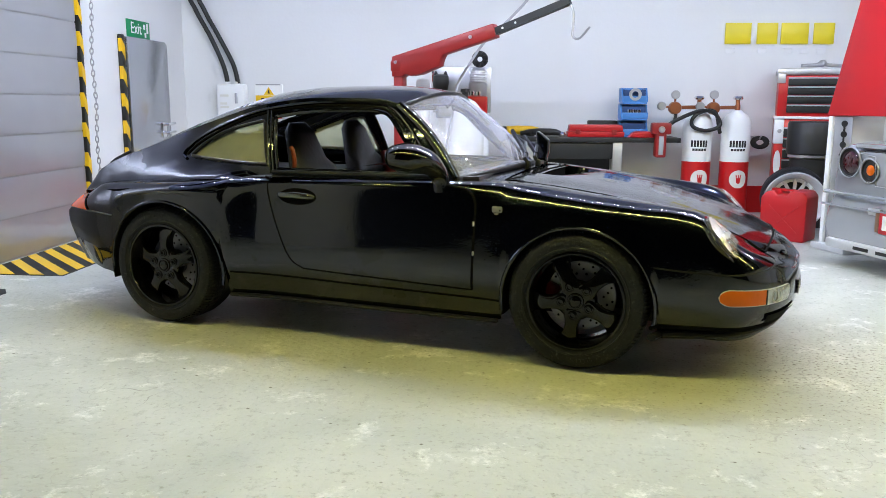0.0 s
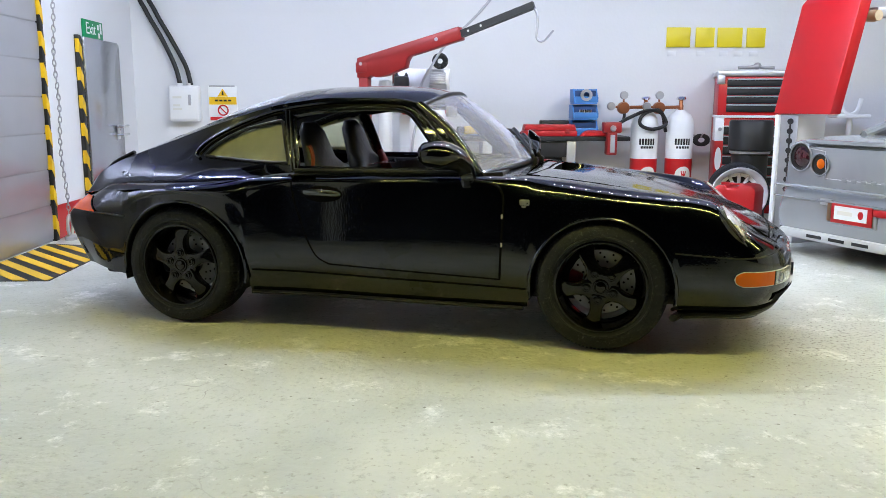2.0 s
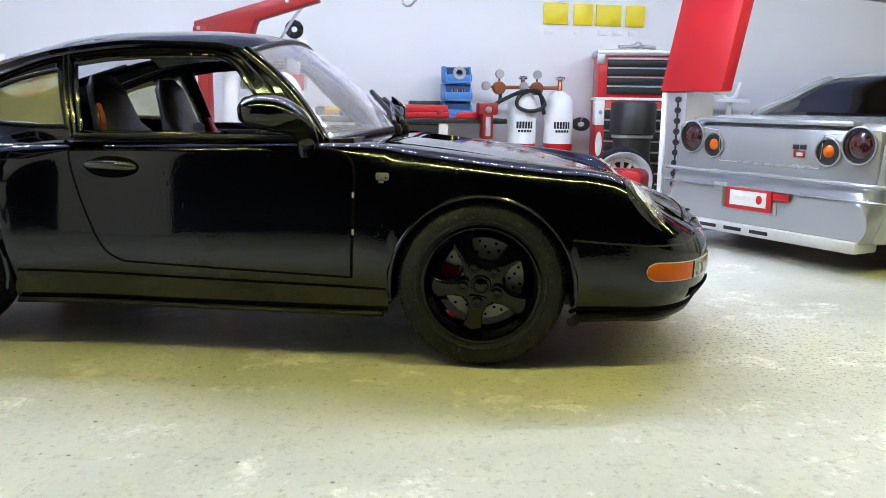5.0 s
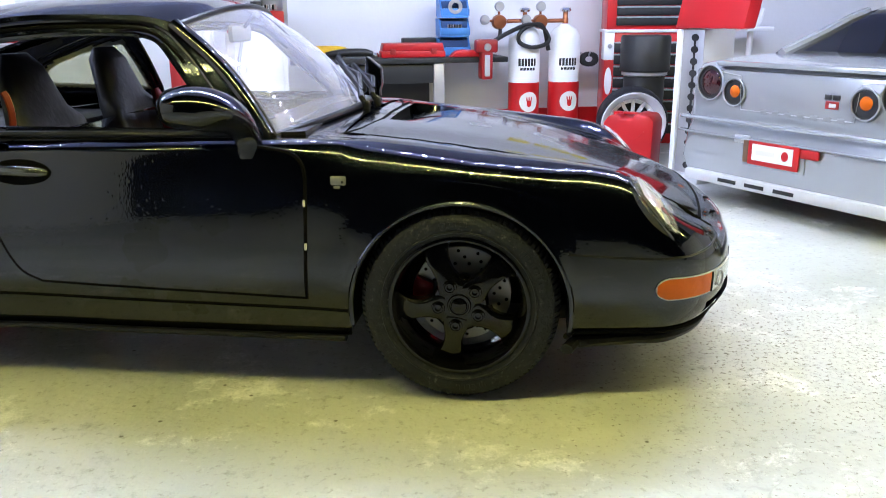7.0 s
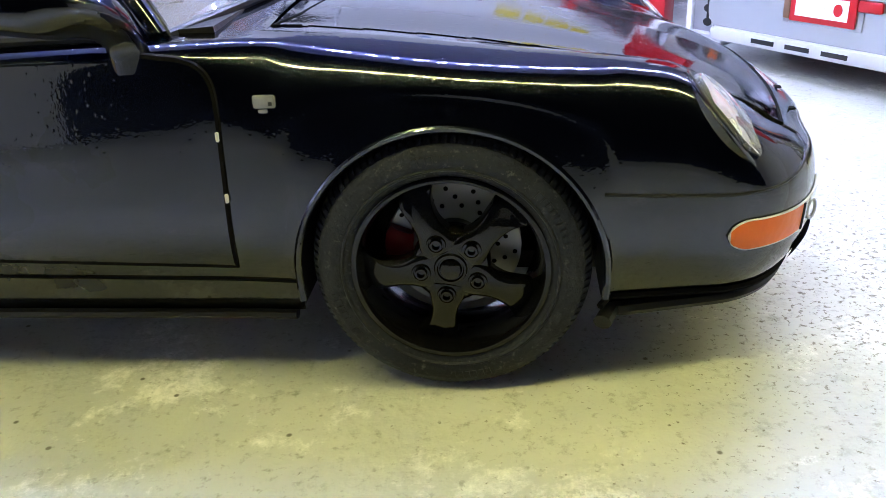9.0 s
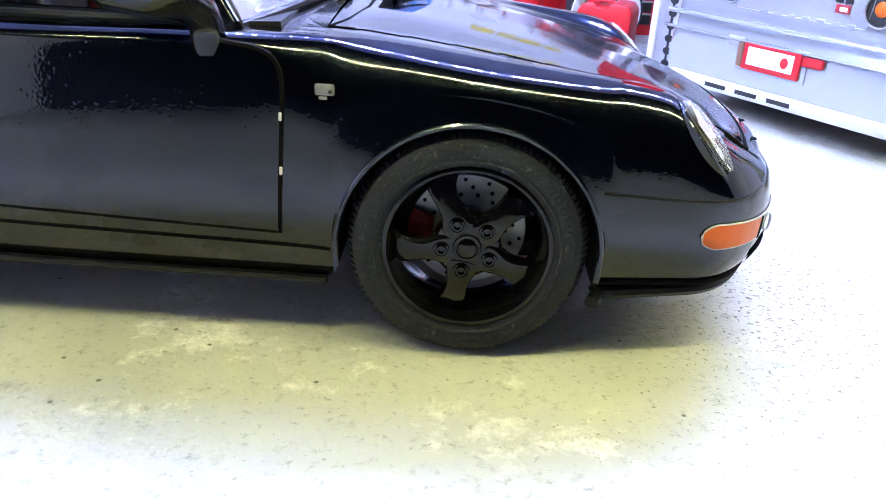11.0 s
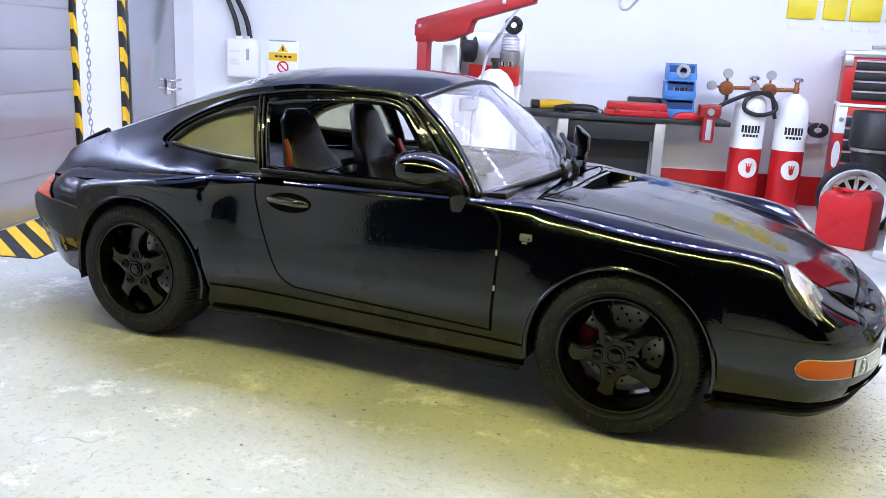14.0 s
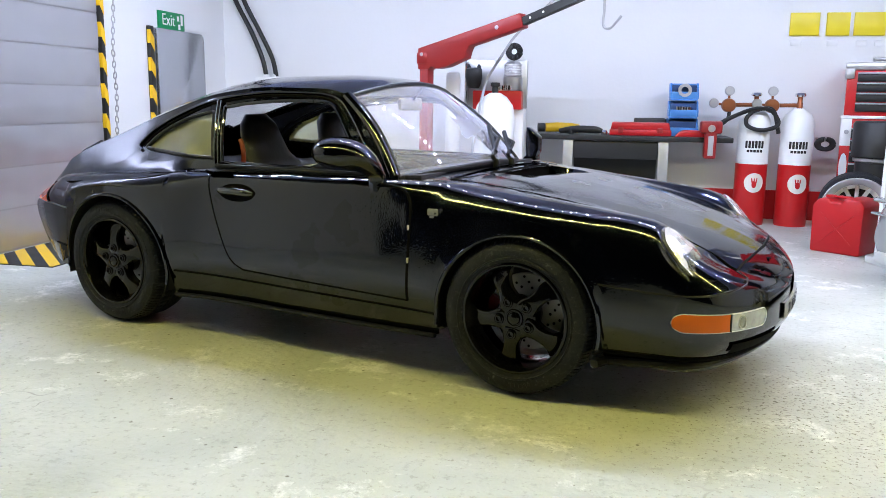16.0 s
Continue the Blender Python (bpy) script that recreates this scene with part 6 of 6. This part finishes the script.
def lift():
    t = thing("car_lift", 2.713, 7.254, 0, LIFT, "car lift with pale slotted posts and red slanting guards", "car lift")
    col = part("post", box(0.035, 0.34, -0.27, -0.035, 0, 1.115, 0.01), M_PALE, t)
    part("upper_post", box(0.36, 0.50, -0.25, -0.10, 1.1, 2.6, 0.01), M_OFF, t)
    part("slotted_face", box(0.027, 0.0345, -0.272, -0.065, 0.06, 1.11, 0.002), M_STEEL, col)
    part("edge_strip", box(0.005, 0.0345, -0.063, -0.02, 0.0, 1.112, 0.004), M_WHITE, col)
    for i in range(12):
        part("slot", prism(ellipse(-0.185, 0.12 + 0.085 * i, 0.036, 0.026, 14), 0.0240, 0.0268, "x"), M_BLK, col)
        if i < 11:
            part("slot_neck", box(0.0244, 0.0267, -0.195, -0.175, 0.14 + 0.085 * i, 0.185 + 0.085 * i), M_BLK, col)
    part("foot_plate", box(-0.03, 0.42, -0.36, 0.04, 0, 0.06, 0.012), M_PALE, col)
    for y in (-0.0, -1.98):
        g = bmesh.new()
        low = [(0.0, y, 1.12), (0.0, y - 0.64, 1.12), (0.12, y - 0.64, 1.12), (0.12, y, 1.12)]
        top = [(x + 0.20, yy - 0.05, 2.12) for x, yy, z in low]
        rings([[Vector(p) for p in low], [Vector(p).lerp(Vector(q), 0.94) for p, q in zip(low, top)], [Vector(q) + Vector((0.05, 0, 0)) if i < 2 else Vector(q) for i, q in enumerate(top)]], g)
        bmesh.ops.bevel(g, geom=list(g.edges), offset=0.012, segments=2, affect="EDGES", profile=0.5)
        part("red_guard", g, M_REDPL, t, label="red slanting plastic guard")
    part("post", box(0.14, 0.36, -2.30, -2.08, 0, 2.6, 0.01), M_PALE, t)
    part("side_beam", box(0.45, 6.0, -0.62, -0.52, 1.92, 2.0, 0.01), M_STEEL, t)
    part("runway", box(0.75, 6.0, -1.5, -0.63, 1.97, 2.03, 0.008), mat("brown_board", (0.12, 0.075, 0.045), 0.6, var=0.2), t)
    part("roller", lathe([(0.0, -0.06), (0.045, -0.055), (0.05, 0.0), (0.045, 0.055), (0.0, 0.06)], 18, axis="y", at=(0.46, -0.57, 1.93)), mat("tan_plastic", (0.45, 0.34, 0.2), 0.5), t)


lift()


# ---- silver coupe seen from behind ----
def silver_car():
    t = thing("silver_toy_car", 2.88, 5.857, 0, LIFT, "silver die-cast coupe with round tail lamps, seen from behind", "model car")
    c_w = curve((-0.10, 0.80), (0.0, 0.845), (0.25, 0.875), (1.0, 0.88), (3.4, 0.88), (4.2, 0.82), (4.45, 0.72))
    c_t = curve((-0.10, 0.44), (-0.07, 0.53), (-0.03, 0.56), (-0.02, 0.66), (0.0, 0.86), (0.04, 0.915), (0.7, 0.95), (1.5, 0.95), (3.0, 0.95), (3.6, 0.86), (4.3, 0.72), (4.45, 0.6))
    xs = [-0.10, -0.085, -0.07, -0.05, -0.03, -0.02, -0.01, 0.0, 0.02, 0.04, 0.08] + list(np.linspace(0.15, 4.45, 70))
    arches = ((0.83, 0.34, 0.36), (3.5, 0.34, 0.36))

    def sec(x):
        zl = 0.20 if x < 0.3 else 0.18
        for cx, cz, r in arches:
            if abs(x - cx) < r:
                zl = max(zl, cz + math.sqrt(r * r - (x - cx) ** 2))
        w, zt = c_w(x), c_t(x)
        zt = max(zt, zl + 0.05)
        p = [(w - 0.05, zl), (w - 0.005, zl + (zt - zl) * 0.3), (w, zl + (zt - zl) * 0.55), (w - 0.015, zt - 0.06), (w - 0.07, zt - 0.008), (w - 0.2, zt), (w * 0.4, zt + 0.004), (0, zt + 0.005)]
        return [(x, q.x, q.y) for q in spline([(a, b, 0) for a, b in p], 26)]

    bm = rings([sec(x) for x in xs], closed=False, caps=False)
    body = part("body", mirror_y(bm), M_SILVER, t, 50)
    half = [(y, z) for x, y, z in sec(-0.10)]
    loop = half + [(-y, z) for y, z in half[-2::-1]]
    face = rings([[(-0.1005, y, z) for y, z in loop], [(-0.07, y * 0.99, z) for y, z in loop]])
    part("rear_bumper", face, M_SILVER, t)
    panel = part("tail_panel", box(-0.035, 0.03, -0.80, 0.80, 0.50, 0.875, 0.02), M_SILVER, t)
    part("bumper_ridge", tube(spline([(-0.03, -0.86, 0.55), (-0.095, -0.78, 0.555), (-0.115, 0, 0.56), (-0.095, 0.78, 0.555), (-0.03, 0.86, 0.55)], 40), 0.022, 8, flat=0.7), M_SILVER, t)
    part("bumper_ridge", tube(spline([(-0.03, -0.87, 0.455), (-0.10, -0.80, 0.46), (-0.118, 0, 0.465), (-0.10, 0.80, 0.46), (-0.03, 0.87, 0.455)], 40), 0.012, 8, flat=0.7), M_SILVER, t)
    skirt = part("rear_skirt", box(-0.13, 0.10, -0.76, 0.76, 0.14, 0.215, 0.02), M_PALE, t, label="white lower rear skirt")
    for y in (0.38, 0.16, -0.06):
        part("skirt_slot", box(-0.1335, -0.129, y - 0.075, y + 0.075, 0.165, 0.19, 0.002), M_BLK, skirt)
    part("lid_lip", box(-0.05, 0.06, -0.62, 0.62, 0.895, 0.93, 0.012), M_SILVER, t)
    part("lid_seam", tube([(-0.037, 0.60, 0.86), (-0.037, 0.42, 0.84), (-0.037, 0.40, 0.63), (-0.037, -0.40, 0.63), (-0.037, -0.42, 0.84), (-0.037, -0.60, 0.86)], 0.0028, 6), M_GREYPL, t)
    for sg in (-1, 1):
        for y, z, r in ((0.665, 0.785, 0.10), (0.46, 0.735, 0.075)):
            bz = part("tail_lamp", lathe([(r + 0.012, -0.037), (r + 0.01, -0.045), (r, -0.045), (r - 0.004, -0.025), (0.0, -0.022)], 32, axis="x", at=(0, sg * y, z)), M_BLK, t)
            if r < 0.09:
                part("lamp_lens", lathe([(0.0, -0.055), (0.02, -0.052), (0.042, -0.035), (0.045, -0.02)], 24, axis="x", at=(0, sg * y, z + 0.005)), M_AMBER, bz, label="orange indicator bulb")
            else:
                part("lamp_lens", lathe([(0.0, -0.05), (0.05, -0.047), (0.085, -0.036), (0.094, -0.024)], 28, axis="x", at=(0, sg * y, z)), mat("dark_red_lens", (0.035, 0.005, 0.008), 0.12, coat=0.6), bz, label="dark red tail lens")
            part("lamp_ring", tube([(-0.046, sg * y + (r + 0.012) * math.cos(q), z + (r + 0.012) * math.sin(q)) for q in np.linspace(0, 2 * math.pi, 36, endpoint=False)], 0.007, 6, closed=True), M_SILVER, bz)
    # badge and plate as plain shapes
    for y in (-0.245, -0.30):
        part("badge_block", box(-0.042, -0.034, y, y + 0.045, 0.742, 0.772, 0.003), M_BLK, t)
    part("badge_block", box(-0.042, -0.034, -0.295, -0.21, 0.69, 0.735, 0.003), M_REDDARK, t)
    part("badge_block", box(-0.0445, -0.034, -0.28, -0.235, 0.70, 0.722, 0.002), M_PALE, t)
    for i in range(7):
        part("emboss_bar", box(-0.040, -0.034, 0.22 - 0.09 * i - 0.025, 0.22 - 0.09 * i + 0.025, 0.615, 0.645, 0.003), M_SILVER, t)
    part("plate_recess", box(-0.110, -0.098, -0.17, 0.285, 0.30, 0.475, 0.006), M_SILVER, t)
    part("plate_lamp", box(-0.122, -0.109, 0.24, 0.28, 0.32, 0.46, 0.006), mat("brown_tint", (0.16, 0.09, 0.05), 0.4), t)
    pl = part("number_plate", box(-0.128, -0.114, -0.14, 0.235, 0.315, 0.47, 0.006), M_REDPL, t, label="white plate in a red holder")
    part("plate_field", box(-0.131, -0.1285, -0.10, 0.20, 0.345, 0.445), M_WHITE, pl)
    part("plate_mark", prism(ellipse(-0.045, 0.395, 0.025, 0.03, 16), -0.133, -0.1315, "x"), M_REDPL, pl)
    part("plate_bar", box(-0.133, -0.1315, 0.03, 0.17, 0.38, 0.41), M_OFF, pl)
    part("tow_eye", box(-0.126, -0.11, -0.27, -0.14, 0.40, 0.455, 0.012), M_REDPL, t)
    part("bumper_hatch", box(-0.118, -0.10, 0.24, 0.36, 0.435, 0.485, 0.006), M_GREYPL, t)
    # cabin
    c_rz = curve((0.62, 0.955), (0.9, 1.07), (1.25, 1.225), (1.5, 1.28), (2.0, 1.31), (2.5, 1.27), (2.75, 1.2), (3.25, 0.95))
    xs = np.linspace(0.62, 3.25, 40)

    def cab(x):
        z = c_rz(x)
        k = (z - 0.95) / 0.36
        yr = 0.70 - 0.14 * k
        return [(x, a, b) for a, b in ((0.74, 0.94), (0.735 - 0.12 * k, 0.95 + (z - 0.95) * 0.7), (yr - 0.03, z - 0.03 * k), (yr - 0.12, z), (0, z + 0.02 * k))]

    roof = rings([cab(x) for x in np.linspace(1.3, 2.6, 24)], closed=False, caps=False)
    part("roof", mirror_y(roof), M_SILVER, t, 50)
    rear = rings([[(x, a * 0.93, b + 0.002) for x, a, b in cab(x)[3:]] + [] for x in np.linspace(0.66, 1.3, 10)], closed=False, caps=False)
    part("rear_window", mirror_y(rear), M_GLASS_D, t, label="smoked rear window")
    for sg in (-1, 1):
        part("rear_pillar", tube([(x, sg * cab(x)[2][1], cab(x)[2][2]) for x in np.linspace(0.62, 1.34, 16)], 0.035, 8), M_SILVER, t)
    pair("side_glass", rings([cab(x)[:3] for x in np.linspace(0.64, 1.3, 8)], closed=False, caps=False), M_GLASS_D, t)
    part("front_screen", mirror_y(rings([cab(x) for x in np.linspace(2.6, 3.25, 10)], closed=False, caps=False)), M_GLASS_D, t)
    part("cabin_trim", box(0.8, 2.9, -0.6, 0.6, 0.55, 0.94, 0.05), M_SEAT, t)
    for wx in (0.83, 3.5):
        for sg in (-1, 1):
            w = part("wheel", lathe([(0.20, -0.10), (0.29, -0.11), (0.32, -0.08), (0.32, 0.08), (0.29, 0.11), (0.20, 0.10)], 40, axis="y", at=(wx, sg * 0.74, 0.32), caps=False), M_TYRE, t)
            part("rim", lathe([(0.0, -0.06), (0.18, -0.06), (0.21, -0.09), (0.21, 0.09), (0.18, 0.06), (0.0, 0.06)], 30, axis="y", at=(wx, sg * 0.74, 0.32)), M_STEEL, w)
    part("underbody", box(0.05, 4.2, -0.6, 0.6, 0.17, 0.3, 0.02), M_BLK, t)
    for sg in (-1, 1):
        if sg < 0:
            for i, (x, z, m) in enumerate(((0.16, 0.38, M_BLUE), (0.26, 0.36, M_BLK), (0.16, 0.58, M_BLK))):
                part("side_decal", box(x, x + 0.09, -0.905, -0.872, z, z + 0.05, 0.004), m, t)


silver_car()


def white_stand():
    t = thing("white_stand", 4.5, 9.32, 0, label="white plastic stand with upturned arms by the wall", category="stand")
    part("column", lathe([(0.10, 0.0), (0.10, 0.03), (0.035, 0.06), (0.03, 1.05), (0.05, 1.08)], 18), M_WHITE, t)
    part("table", box(-0.20, 0.20, -0.1, 0.1, 1.05, 1.09, 0.01), M_WHITE, t)
    for sg in (-1, 1):
        part("arm", tube(spline([(0, 0, 1.08), (sg * 0.08, 0, 1.13), (sg * 0.12, 0, 1.27)], 8), 0.025, 8), M_WHITE, t)


white_stand()
